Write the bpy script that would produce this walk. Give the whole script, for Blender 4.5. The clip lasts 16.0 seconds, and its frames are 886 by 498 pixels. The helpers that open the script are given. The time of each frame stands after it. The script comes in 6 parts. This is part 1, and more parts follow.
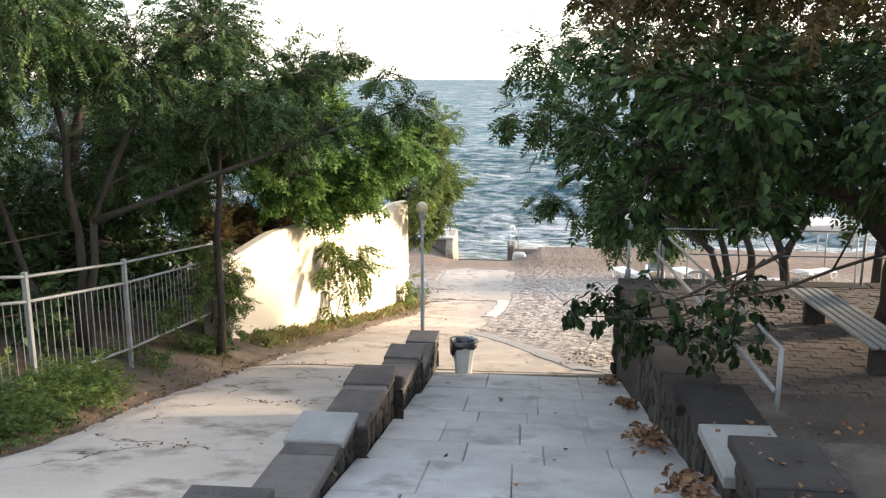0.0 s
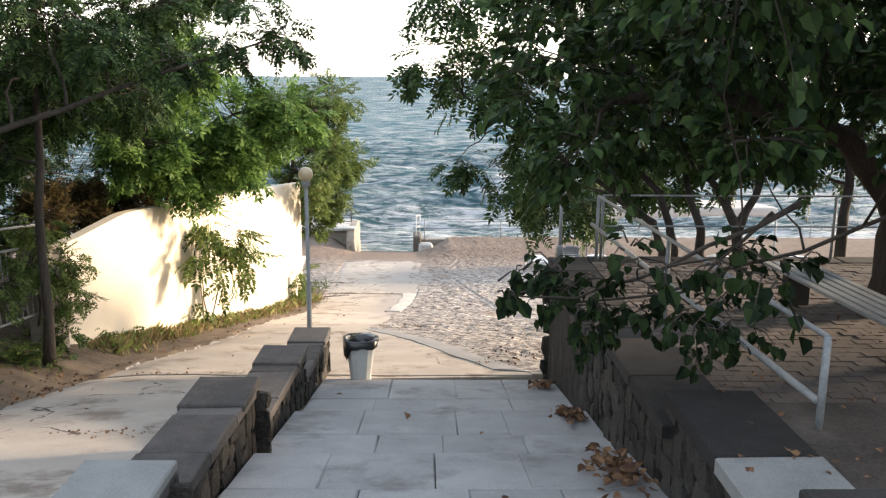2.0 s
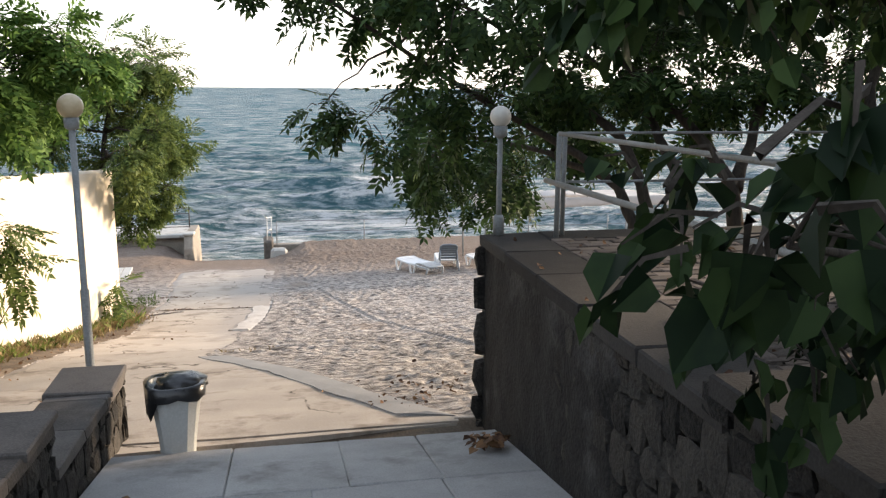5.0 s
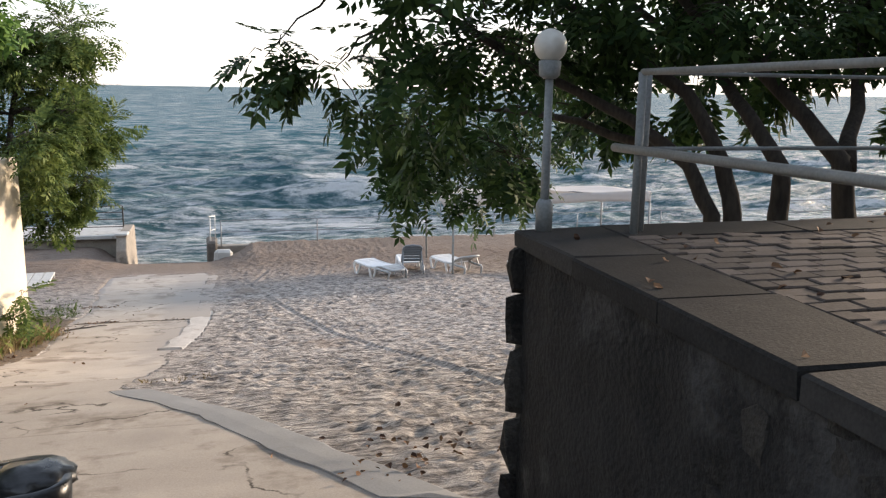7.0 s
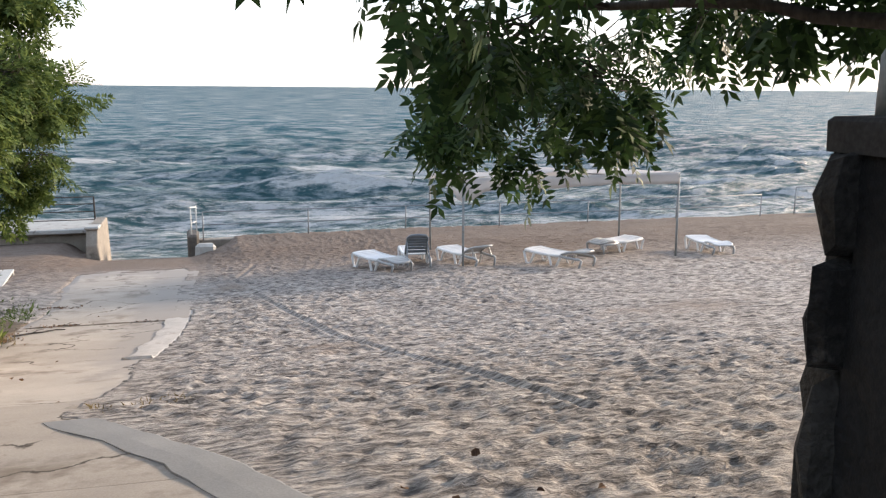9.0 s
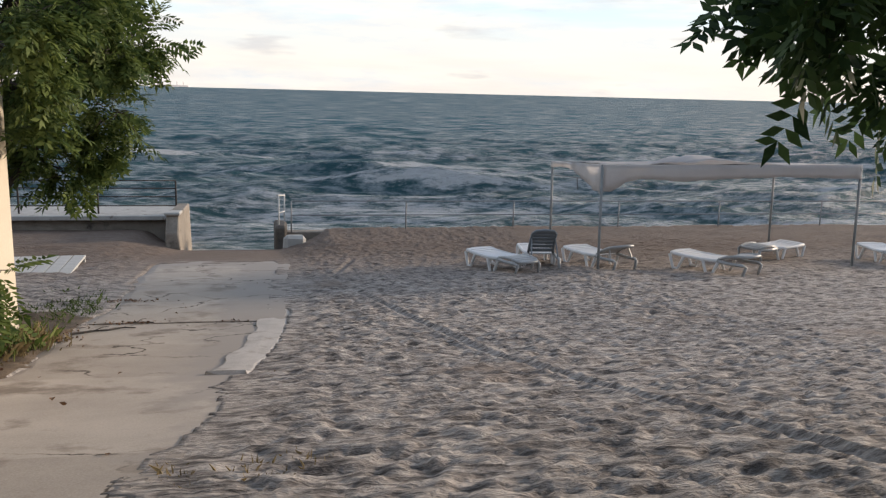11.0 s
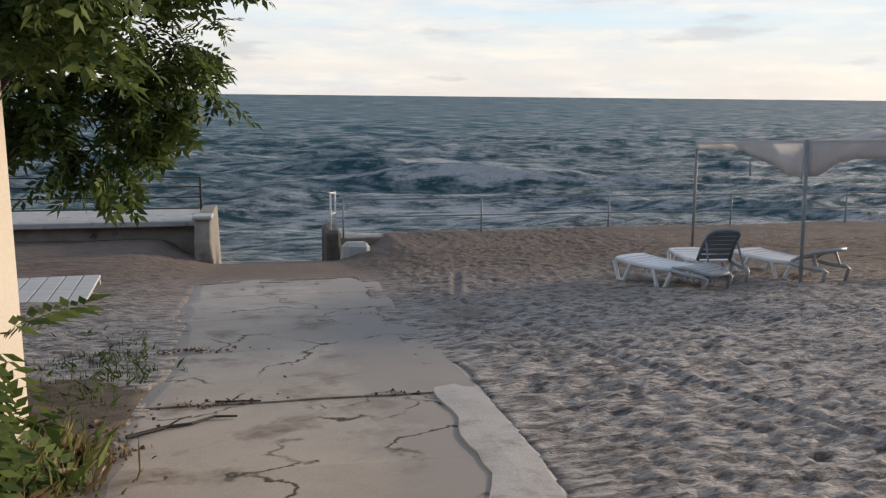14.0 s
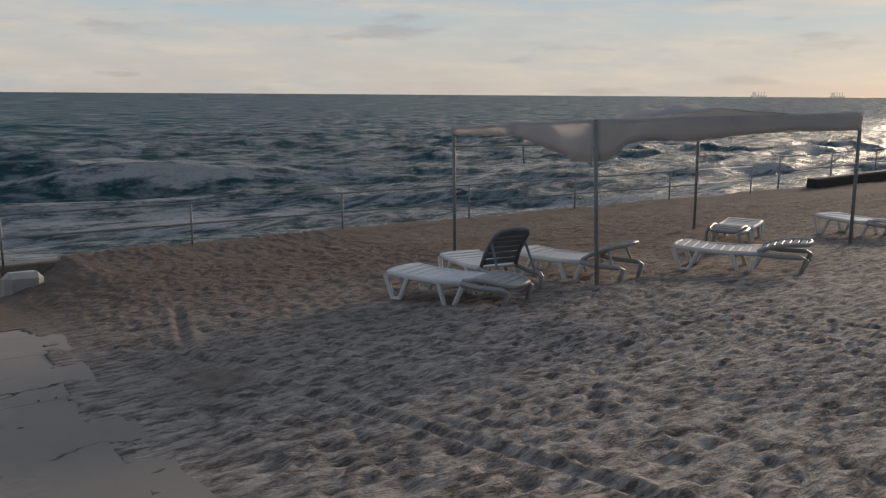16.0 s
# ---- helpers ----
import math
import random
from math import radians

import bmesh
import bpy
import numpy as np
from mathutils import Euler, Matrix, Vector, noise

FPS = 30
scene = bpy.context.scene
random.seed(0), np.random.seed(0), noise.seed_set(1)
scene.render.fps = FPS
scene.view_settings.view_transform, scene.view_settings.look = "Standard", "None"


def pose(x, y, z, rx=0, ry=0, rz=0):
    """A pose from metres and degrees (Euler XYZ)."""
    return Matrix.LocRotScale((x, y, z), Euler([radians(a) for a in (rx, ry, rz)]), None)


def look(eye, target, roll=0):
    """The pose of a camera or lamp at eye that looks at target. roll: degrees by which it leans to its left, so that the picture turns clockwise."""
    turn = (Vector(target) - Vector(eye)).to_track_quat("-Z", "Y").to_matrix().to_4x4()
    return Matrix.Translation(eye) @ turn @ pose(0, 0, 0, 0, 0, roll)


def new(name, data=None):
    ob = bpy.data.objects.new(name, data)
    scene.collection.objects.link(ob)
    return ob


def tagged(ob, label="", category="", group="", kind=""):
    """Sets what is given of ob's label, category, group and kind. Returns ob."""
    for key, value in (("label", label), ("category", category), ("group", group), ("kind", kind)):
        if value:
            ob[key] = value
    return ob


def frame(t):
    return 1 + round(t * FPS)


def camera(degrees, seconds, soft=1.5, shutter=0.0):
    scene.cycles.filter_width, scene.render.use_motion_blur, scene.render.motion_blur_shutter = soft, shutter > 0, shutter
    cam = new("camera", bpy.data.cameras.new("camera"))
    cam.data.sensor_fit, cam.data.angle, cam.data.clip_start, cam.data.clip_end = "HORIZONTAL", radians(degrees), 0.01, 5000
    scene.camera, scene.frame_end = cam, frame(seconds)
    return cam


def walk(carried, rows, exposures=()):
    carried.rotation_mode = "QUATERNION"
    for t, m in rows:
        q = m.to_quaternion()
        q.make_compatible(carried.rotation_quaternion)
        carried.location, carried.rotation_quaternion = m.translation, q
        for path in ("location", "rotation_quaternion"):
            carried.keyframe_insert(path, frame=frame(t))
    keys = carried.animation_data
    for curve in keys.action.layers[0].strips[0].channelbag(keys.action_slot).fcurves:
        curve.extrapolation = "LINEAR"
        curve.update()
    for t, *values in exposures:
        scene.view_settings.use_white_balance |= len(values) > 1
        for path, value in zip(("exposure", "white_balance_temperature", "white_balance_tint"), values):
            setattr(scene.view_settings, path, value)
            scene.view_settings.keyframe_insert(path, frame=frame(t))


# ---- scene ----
cam = camera(56.3, 16.0, soft=1.3)
PATH = [
    (0, (0.941, -43.36, 8.404), (0.743, -41.411, 7.999), 0.0),
    (0.5, (0.886, -42.712, 8.218), (0.783, -40.757, 7.807), -0.0),
    (1, (0.792, -41.992, 8.005), (0.787, -40.035, 7.593), 0.3),
    (1.5, (0.932, -41.383, 7.749), (0.941, -39.426, 7.34), 0.4),
    (2, (0.884, -40.614, 7.509), (0.913, -38.657, 7.099), 0.4),
    (2.5, (0.802, -39.864, 7.299), (0.855, -37.906, 6.895), 0.6),
    (3, (0.766, -39.053, 6.986), (0.852, -37.096, 6.579), 0.8),
    (3.5, (0.772, -38.322, 6.768), (0.914, -36.368, 6.365), 0.7),
    (4, (0.705, -37.57, 6.463), (0.926, -35.623, 6.063), 0.9),
    (4.5, (0.763, -36.882, 6.398), (1.067, -34.945, 6.006), 0.3),
    (4.7, (0.779, -36.617, 6.351), (1.116, -34.684, 5.964), 0.3),
    (7, (0.934, -33.55, 5.77), (1.429, -31.65, 5.39), 0.9),
    (7.5, (0.949, -32.961, 5.628), (1.457, -31.066, 5.24), 0.5),
    (8, (0.984, -32.275, 5.433), (1.515, -30.386, 5.047), 0.4),
    (10.5, (0.792, -28.285, 4.328), (1.285, -26.383, 3.955), 1.5),
    (11, (0.487, -27.277, 4.105), (0.851, -25.346, 3.733), 1.4),
    (11.5, (0.148, -26.339, 4.013), (0.437, -24.396, 3.639), 1.3),
    (12, (-0.235, -25.487, 3.846), (0.059, -23.544, 3.478), 1.2),
    (12.5, (-0.604, -24.537, 3.713), (-0.297, -22.595, 3.345), 1.2),
    (13, (-0.945, -23.533, 3.563), (-0.63, -21.592, 3.197), 1.1),
    (13.5, (-1.198, -22.636, 3.419), (-0.872, -20.697, 3.052), 0.9),
    (14, (-1.379, -21.742, 3.229), (-0.973, -19.817, 2.864), 0.6),
    (14.5, (-1.355, -20.73, 3.125), (-0.768, -18.853, 2.758), 0.5),
    (15, (-1.291, -19.826, 3.025), (-0.469, -18.04, 2.659), 0.6),
    (15.5, (-1.185, -19.033, 2.922), (-0.189, -17.336, 2.557), 0.5),
    (16, (-0.988, -18.193, 2.893), (0.088, -16.547, 2.525), 0.4),
]
walk(cam, [(t, look(eye, target, roll)) for t, eye, target, roll in PATH],
     exposures=((0, 2.5, 7000, 15), (1.5, 2.4, 7000, 15), (3.5, 2.2, 7000, 15), (4.7, 2.05, 6900, 15), (7, 1.7, 6600, 15), (8.2, 1.85, 6450, 15),
                (10.5, 1.0, 6450, 15), (11.5, 0.65, 6400, 15), (12.5, 0.4, 6300, 15), (13.5, 0.55, 6250, 15), (14.5, 0.65, 6400, 15), (15.2, 0.2, 6350, 15), (16, -0.12, 6500, 15)))


# ---- light ----
SUN_AZ, SUN_EL = radians(70), radians(11)      # azimuth from +y towards +x
world = bpy.data.worlds.new("sky")
scene.world = world
world.use_nodes = True
wn, wl = world.node_tree.nodes, world.node_tree.links
wn.clear()
sky = wn.new("ShaderNodeTexSky")
sky.sky_type, sky.sun_disc = "NISHITA", False
sky.sun_elevation, sky.sun_rotation = SUN_EL, SUN_AZ
sky.air_density, sky.dust_density, sky.ozone_density = 1.0, 0.35, 1.6
tc = wn.new("ShaderNodeTexCoord")
sp = wn.new("ShaderNodeSeparateXYZ")
wl.new(tc.outputs["Generated"], sp.inputs[0])


def cloud_noise(stretch, scale, detail, rough):
    mp = wn.new("ShaderNodeMapping")
    mp.inputs["Scale"].default_value = stretch
    wl.new(tc.outputs["Generated"], mp.inputs["Vector"])
    cn = wn.new("ShaderNodeTexNoise")
    cn.inputs["Scale"].default_value, cn.inputs["Detail"].default_value, cn.inputs["Roughness"].default_value = scale, detail, rough
    wl.new(mp.outputs[0], cn.inputs["Vector"])
    return cn.outputs["Fac"]


def sky_ramp(source, stops):
    cr = wn.new("ShaderNodeValToRGB")
    el = cr.color_ramp.elements
    while len(el) < len(stops):
        el.new(0.5)
    for e, (q, c) in zip(el, stops):
        e.position, e.color = q, (*c, 1)
    wl.new(source, cr.inputs["Fac"])
    return cr.outputs["Color"]


def sky_mix(fac, a, b):
    cm = wn.new("ShaderNodeMixRGB")
    if isinstance(fac, float):
        cm.inputs[0].default_value = fac
    else:
        wl.new(fac, cm.inputs[0])
    wl.new(a, cm.inputs[1])
    wl.new(b, cm.inputs[2])
    return cm.outputs["Color"]


# thin evening overcast: cream haze low down, paler and bluer above, with streaks and a few grey puffs
haze = sky_ramp(sp.outputs["Z"], ((0.0, (3.9, 3.72, 3.45)), (0.04, (4.25, 4.1, 3.7)), (0.09, (3.5, 4.2, 4.35)), (0.25, (2.3, 3.0, 3.7))))
lit = sky_ramp(cloud_noise((1, 1, 9), 5.0, 8, 0.55), ((0.36, (0, 0, 0)), (0.62, (1, 1, 1))))
cloud = sky_ramp(cloud_noise((1, 1, 5), 9.0, 7, 0.6), ((0.35, (3.7, 3.9, 3.9)), (0.6, (4.8, 4.55, 3.95))))
grey = sky_ramp(cloud_noise((1, 1, 6), 7.5, 6, 0.5), ((0.60, (0, 0, 0)), (0.70, (0.55, 0.55, 0.55))))
dull = sky_ramp(sp.outputs["Z"], ((0.0, (2.9, 2.85, 2.85)), (1.0, (2.9, 2.9, 2.95))))
over = sky_mix(grey, sky_mix(lit, haze, cloud), dull)
low = wn.new("ShaderNodeMapRange")               # cloud cover thins towards the zenith
low.inputs["From Min"].default_value, low.inputs["From Max"].default_value = 0.12, 0.7
low.inputs["To Min"].default_value, low.inputs["To Max"].default_value = 0.94, 0.3
wl.new(sp.outputs["Z"], low.inputs["Value"])
bg = wn.new("ShaderNodeBackground")
bg.inputs["Strength"].default_value = 0.135
wo = wn.new("ShaderNodeOutputWorld")
wl.new(sky_mix(low.outputs[0], sky.outputs["Color"], over), bg.inputs["Color"])
wl.new(bg.outputs["Background"], wo.inputs["Surface"])
sun = new("sun", bpy.data.lights.new("sun", "SUN"))
sun.data.energy, sun.data.angle, sun.data.color = 2.5, radians(8.0), (1.0, 0.83, 0.62)
sdir = Vector((math.sin(SUN_AZ) * math.cos(SUN_EL), math.cos(SUN_AZ) * math.cos(SUN_EL), math.sin(SUN_EL)))
sun.matrix_world = look(sdir * 50, (0, 0, 0))


# ---- materials ----
def material(name, low, high, rough=0.8, scale=4.0, fine=60.0, bump=0.3, metal=0.0, depth=0.01, island=0.0, obj=0.0, spec=0.35, stain=None, stretch=(1, 1, 1), translucent=0.0, fine_mix=0.45, crack=False, wet=False, hatch=False, sharp=0.18, drift=False):
    """Two scales of noise between a low and a high colour, with relief; optional stains and random per piece."""
    m = bpy.data.materials.new(name)
    m.use_nodes = True
    n, l = m.node_tree.nodes, m.node_tree.links
    b = n["Principled BSDF"]
    b.inputs["Metallic"].default_value, b.inputs["Specular IOR Level"].default_value = metal, spec
    geo = n.new("ShaderNodeNewGeometry")
    mpp = n.new("ShaderNodeMapping")
    mpp.inputs["Scale"].default_value = stretch
    l.new(geo.outputs["Position"], mpp.inputs["Vector"])
    a = n.new("ShaderNodeTexNoise")
    a.inputs["Scale"].default_value, a.inputs["Detail"].default_value, a.inputs["Roughness"].default_value = scale, 6, 0.6
    c = n.new("ShaderNodeTexNoise")
    c.inputs["Scale"].default_value, c.inputs["Detail"].default_value = fine, 4
    l.new(mpp.outputs[0], a.inputs["Vector"])
    l.new(mpp.outputs[0], c.inputs["Vector"])
    mix = n.new("ShaderNodeMix")
    mix.data_type = "FLOAT"
    mix.inputs["Factor"].default_value = fine_mix
    l.new(a.outputs["Fac"], mix.inputs["A"])
    l.new(c.outputs["Fac"], mix.inputs["B"])
    val = mix.outputs["Result"]
    if island or obj:
        src = geo.outputs["Random Per Island"]
        if obj:
            src = n.new("ShaderNodeObjectInfo").outputs["Random"]
        ma = n.new("ShaderNodeMath")
        ma.operation = "MULTIPLY_ADD"
        ma.inputs[1].default_value = (island or obj)
        l.new(src, ma.inputs[0])
        l.new(val, ma.inputs[2])
        mb = n.new("ShaderNodeMath")
        mb.operation = "SUBTRACT"
        mb.inputs[1].default_value = (island or obj) / 2
        l.new(ma.outputs[0], mb.inputs[0])
        val = mb.outputs[0]
    r = n.new("ShaderNodeValToRGB")
    r.color_ramp.elements[0].position, r.color_ramp.elements[1].position = 0.5 - sharp, 0.5 + sharp
    r.color_ramp.elements[0].color, r.color_ramp.elements[1].color = (*low, 1), (*high, 1)
    l.new(val, r.inputs["Fac"])
    col = r.outputs["Color"]
    if stain:
        s = n.new("ShaderNodeTexNoise")
        s.inputs["Scale"].default_value, s.inputs["Detail"].default_value, s.inputs["Roughness"].default_value = stain[1], 7, 0.65
        l.new(geo.outputs["Position"], s.inputs["Vector"])
        sr = n.new("ShaderNodeValToRGB")
        sr.color_ramp.elements[0].position, sr.color_ramp.elements[1].position = stain[2], stain[2] + 0.13
        sm = n.new("ShaderNodeMixRGB")
        sm.inputs[2].default_value = (*stain[0], 1)
        l.new(s.outputs["Fac"], sr.inputs["Fac"])
        l.new(sr.outputs["Color"], sm.inputs[0])
        l.new(col, sm.inputs[1])
        col = sm.outputs[0]
    crack_h = None
    height = mix.outputs["Result"]
    if hatch:                                     # diagonal tooled grooves
        hm = n.new("ShaderNodeMapping")
        hm.inputs["Rotation"].default_value = (0, 0, 0.7)
        l.new(geo.outputs["Position"], hm.inputs["Vector"])
        hv = n.new("ShaderNodeTexWave")
        hv.inputs["Scale"].default_value, hv.inputs["Distortion"].default_value = 12.0, 2.0
        l.new(hm.outputs[0], hv.inputs["Vector"])
        ha = n.new("ShaderNodeMath")
        ha.operation = "MULTIPLY_ADD"
        ha.inputs[1].default_value = 0.12
        l.new(hv.outputs["Fac"], ha.inputs[0])
        l.new(height, ha.inputs[2])
        height = ha.outputs[0]
    if wet:                                       # damp brown strip towards the sea
        sy = n.new("ShaderNodeSeparateXYZ")
        l.new(geo.outputs["Position"], sy.inputs[0])
        wa = n.new("ShaderNodeMath")
        wa.operation = "MULTIPLY_ADD"
        wa.inputs[1].default_value = 5.0
        l.new(a.outputs["Fac"], wa.inputs[0])
        l.new(sy.outputs["Y"], wa.inputs[2])
        wr = n.new("ShaderNodeMapRange")
        wr.inputs["From Min"].default_value, wr.inputs["From Max"].default_value, wr.inputs["To Max"].default_value = -8.5, -2.5, 0.88
        l.new(wa.outputs[0], wr.inputs["Value"])
        wv = n.new("ShaderNodeTexWave")           # wind and rake ripples in patches
        wv.bands_direction = "Y"
        for key, q in (("Scale", 3.2), ("Distortion", 9.0), ("Detail", 2.0), ("Detail Scale", 0.35)):
            wv.inputs[key].default_value = q
        l.new(geo.outputs["Position"], wv.inputs["Vector"])
        wg = n.new("ShaderNodeTexNoise")
        wg.inputs["Scale"].default_value = 0.45
        l.new(geo.outputs["Position"], wg.inputs["Vector"])
        wgr = n.new("ShaderNodeMapRange")
        wgr.inputs["From Min"].default_value, wgr.inputs["From Max"].default_value, wgr.inputs["To Max"].default_value = 0.47, 0.58, 0.16
        l.new(wg.outputs["Fac"], wgr.inputs["Value"])
        rip = n.new("ShaderNodeMath")
        rip.operation = "MULTIPLY_ADD"
        l.new(wv.outputs["Fac"], rip.inputs[0])
        l.new(wgr.outputs[0], rip.inputs[1])
        l.new(mix.outputs["Result"], rip.inputs[2])
        height = rip.outputs[0]
        wx = n.new("ShaderNodeMixRGB")
        wx.inputs[2].default_value = (0.15, 0.106, 0.079, 1)
        l.new(wr.outputs[0], wx.inputs[0])
        l.new(col, wx.inputs[1])
        col = wx.outputs[0]
    if drift:                                     # blown sand lying along the edges of the walkway
        sd = n.new("ShaderNodeSeparateXYZ")
        l.new(geo.outputs["Position"], sd.inputs[0])

        def ranged(src, q0, q1, top):
            mr = n.new("ShaderNodeMapRange")
            mr.inputs["From Min"].default_value, mr.inputs["From Max"].default_value, mr.inputs["To Max"].default_value = q0, q1, top
            l.new(src, mr.inputs["Value"])
            return mr.outputs[0]

        def joined(op, p, q):
            mj = n.new("ShaderNodeMath")
            mj.operation = op
            for k, s in enumerate((p, q)):
                if isinstance(s, float):
                    mj.inputs[k].default_value = s
                else:
                    l.new(s, mj.inputs[k])
            return mj.outputs[0]

        dn = n.new("ShaderNodeTexNoise")
        dn.inputs["Scale"].default_value, dn.inputs["Detail"].default_value, dn.inputs["Roughness"].default_value = 1.5, 9, 0.7
        l.new(geo.outputs["Position"], dn.inputs["Vector"])
        side = joined("MAXIMUM", joined("MAXIMUM", ranged(sd.outputs["X"], -1.3, 0.3, 0.62), ranged(sd.outputs["X"], -2.0, -2.9, 0.5)), ranged(sd.outputs["Y"], -9.5, -6.3, 0.5))
        total = joined("ADD", joined("MULTIPLY", side, ranged(sd.outputs["Y"], -24.0, -19.0, 1.0)), dn.outputs["Fac"])
        dx_ = n.new("ShaderNodeMixRGB")
        dx_.inputs[2].default_value = (0.32, 0.285, 0.255, 1)
        l.new(ranged(total, 0.66, 0.86, 0.9), dx_.inputs[0])
        l.new(col, dx_.inputs[1])
        col = dx_.outputs[0]
    if crack:
        wn_ = n.new("ShaderNodeTexNoise")
        wn_.inputs["Scale"].default_value, wn_.inputs["Detail"].default_value = 1.3, 6
        l.new(geo.outputs["Position"], wn_.inputs["Vector"])
        wm = n.new("ShaderNodeVectorMath")
        wm.operation = "MULTIPLY_ADD"
        wm.inputs[1].default_value = (1.6, 1.6, 1.6)
        l.new(wn_.outputs["Color"], wm.inputs[0])
        l.new(geo.outputs["Position"], wm.inputs[2])
        vo = n.new("ShaderNodeTexVoronoi")
        vo.feature = "DISTANCE_TO_EDGE"
        vo.inputs["Scale"].default_value = 0.42
        l.new(wm.outputs[0], vo.inputs["Vector"])
        cmr = n.new("ShaderNodeMapRange")
        cmr.inputs["From Min"].default_value, cmr.inputs["From Max"].default_value = 0.004, 0.014
        cmr.inputs["To Min"].default_value, cmr.inputs["To Max"].default_value = 1, 0
        l.new(vo.outputs["Distance"], cmr.inputs["Value"])
        gate_ = n.new("ShaderNodeMapRange")
        gate_.inputs["From Min"].default_value, gate_.inputs["From Max"].default_value = 0.46, 0.56
        l.new(a.outputs["Fac"], gate_.inputs["Value"])
        cmul = n.new("ShaderNodeMath")
        cmul.operation = "MULTIPLY"
        l.new(cmr.outputs[0], cmul.inputs[0])
        l.new(gate_.outputs[0], cmul.inputs[1])
        crack_h = cmul.outputs[0]
        cx = n.new("ShaderNodeMixRGB")
        cx.inputs[2].default_value = (0.06, 0.048, 0.036, 1)
        l.new(crack_h, cx.inputs[0])
        l.new(col, cx.inputs[1])
        col = cx.outputs[0]
    l.new(col, b.inputs["Base Color"])
    rr = n.new("ShaderNodeMapRange")
    rr.inputs["To Min"].default_value, rr.inputs["To Max"].default_value = max(0.02, rough - 0.1), min(1, rough + 0.1)
    l.new(a.outputs["Fac"], rr.inputs["Value"])
    l.new(rr.outputs[0], b.inputs["Roughness"])
    if bump:
        bp = n.new("ShaderNodeBump")
        bp.inputs["Strength"].default_value, bp.inputs["Distance"].default_value = bump, depth
        l.new(height, bp.inputs["Height"])
        l.new(bp.outputs["Normal"], b.inputs["Normal"])
    if translucent:
        t = n.new("ShaderNodeBsdfTranslucent")
        l.new(col, t.inputs["Color"])
        ms = n.new("ShaderNodeMixShader")
        ms.inputs[0].default_value = translucent
        l.new(b.outputs[0], ms.inputs[1])
        l.new(t.outputs[0], ms.inputs[2])
        l.new(ms.outputs[0], n["Material Output"].inputs["Surface"])
    return m


M_SAND = material("beach_sand", (0.115, 0.099, 0.09), (0.505, 0.45, 0.403), 0.95, 7.0, 40, 1.0, depth=0.085, fine_mix=0.22, stretch=(0.55, 1.5, 1), sharp=0.10, stain=((0.27, 0.215, 0.175), 0.35, 0.58), wet=True)
M_SOIL = material("leaf_litter_soil", (0.05, 0.036, 0.026), (0.18, 0.135, 0.095), 0.95, 3.0, 50, 0.8, depth=0.02)
# darker soil for the terrace bed, standing in for shade under the crowns
M_BED = material("shaded_bed_earth", (0.025, 0.021, 0.018), (0.085, 0.07, 0.058), 0.95, 2.0, 50, 0.7, depth=0.02, stain=((0.12, 0.1, 0.085), 0.8, 0.6))
M_CONC = material("walkway_concrete", (0.31, 0.268, 0.228), (0.48, 0.42, 0.36), 0.9, 1.1, 70, 0.35, depth=0.008, obj=0.15, stain=((0.21, 0.172, 0.138), 1.3, 0.52), crack=True, drift=True)
M_STEP = material("step_slab_concrete", (0.235, 0.232, 0.23), (0.40, 0.393, 0.385), 0.85, 1.9, 80, 0.4, depth=0.008, obj=0.10, stain=((0.19, 0.183, 0.175), 1.3, 0.55))
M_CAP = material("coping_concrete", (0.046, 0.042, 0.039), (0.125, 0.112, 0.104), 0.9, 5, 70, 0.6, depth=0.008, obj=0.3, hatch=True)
# darker copy of M_CAP with the tree shade over the terrace coloured in
M_CAPD = material("shaded_coping_concrete", (0.014, 0.013, 0.0125), (0.048, 0.044, 0.041), 0.9, 5, 70, 0.6, depth=0.008, obj=0.3)
M_CAPW = material("pale_coping_slab", (0.18, 0.18, 0.175), (0.28, 0.28, 0.27), 0.85, 3, 70, 0.3, depth=0.005)
M_PALE = material("pale_sea_concrete", (0.34, 0.33, 0.31), (0.52, 0.51, 0.48), 0.85, 3, 70, 0.4, depth=0.008, stain=((0.16, 0.13, 0.1), 2.5, 0.58))
# stone colour far below real rubble, lowered to carry the wall's shade
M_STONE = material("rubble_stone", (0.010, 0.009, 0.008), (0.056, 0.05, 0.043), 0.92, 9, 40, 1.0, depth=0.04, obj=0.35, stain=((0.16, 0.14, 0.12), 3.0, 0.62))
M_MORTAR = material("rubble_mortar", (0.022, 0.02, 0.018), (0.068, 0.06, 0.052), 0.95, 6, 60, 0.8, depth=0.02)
M_PAVER = material("terrace_paver", (0.075, 0.061, 0.053), (0.16, 0.13, 0.114), 0.9, 2, 60, 0.4, depth=0.008, obj=0.4)
M_WALL = material("cream_render", (0.58, 0.505, 0.395), (0.70, 0.62, 0.50), 0.9, 0.8, 50, 0.25, depth=0.006, stain=((0.57, 0.50, 0.41), 0.7, 0.62))
M_STEEL = material("weathered_grey_paint", (0.17, 0.185, 0.19), (0.32, 0.34, 0.345), 0.55, 6, 60, 0.2, depth=0.002, stain=((0.2, 0.12, 0.07), 5, 0.66))
M_RAILD = material("weathered_pipe", (0.16, 0.17, 0.175), (0.36, 0.38, 0.39), 0.5, 6, 60, 0.2, depth=0.002, stain=((0.16, 0.09, 0.06), 4, 0.60))
M_RAILW = material("worn_white_pipe", (0.5, 0.5, 0.48), (0.7, 0.7, 0.68), 0.5, 6, 60, 0.2, depth=0.002, stain=((0.28, 0.18, 0.12), 4, 0.64))
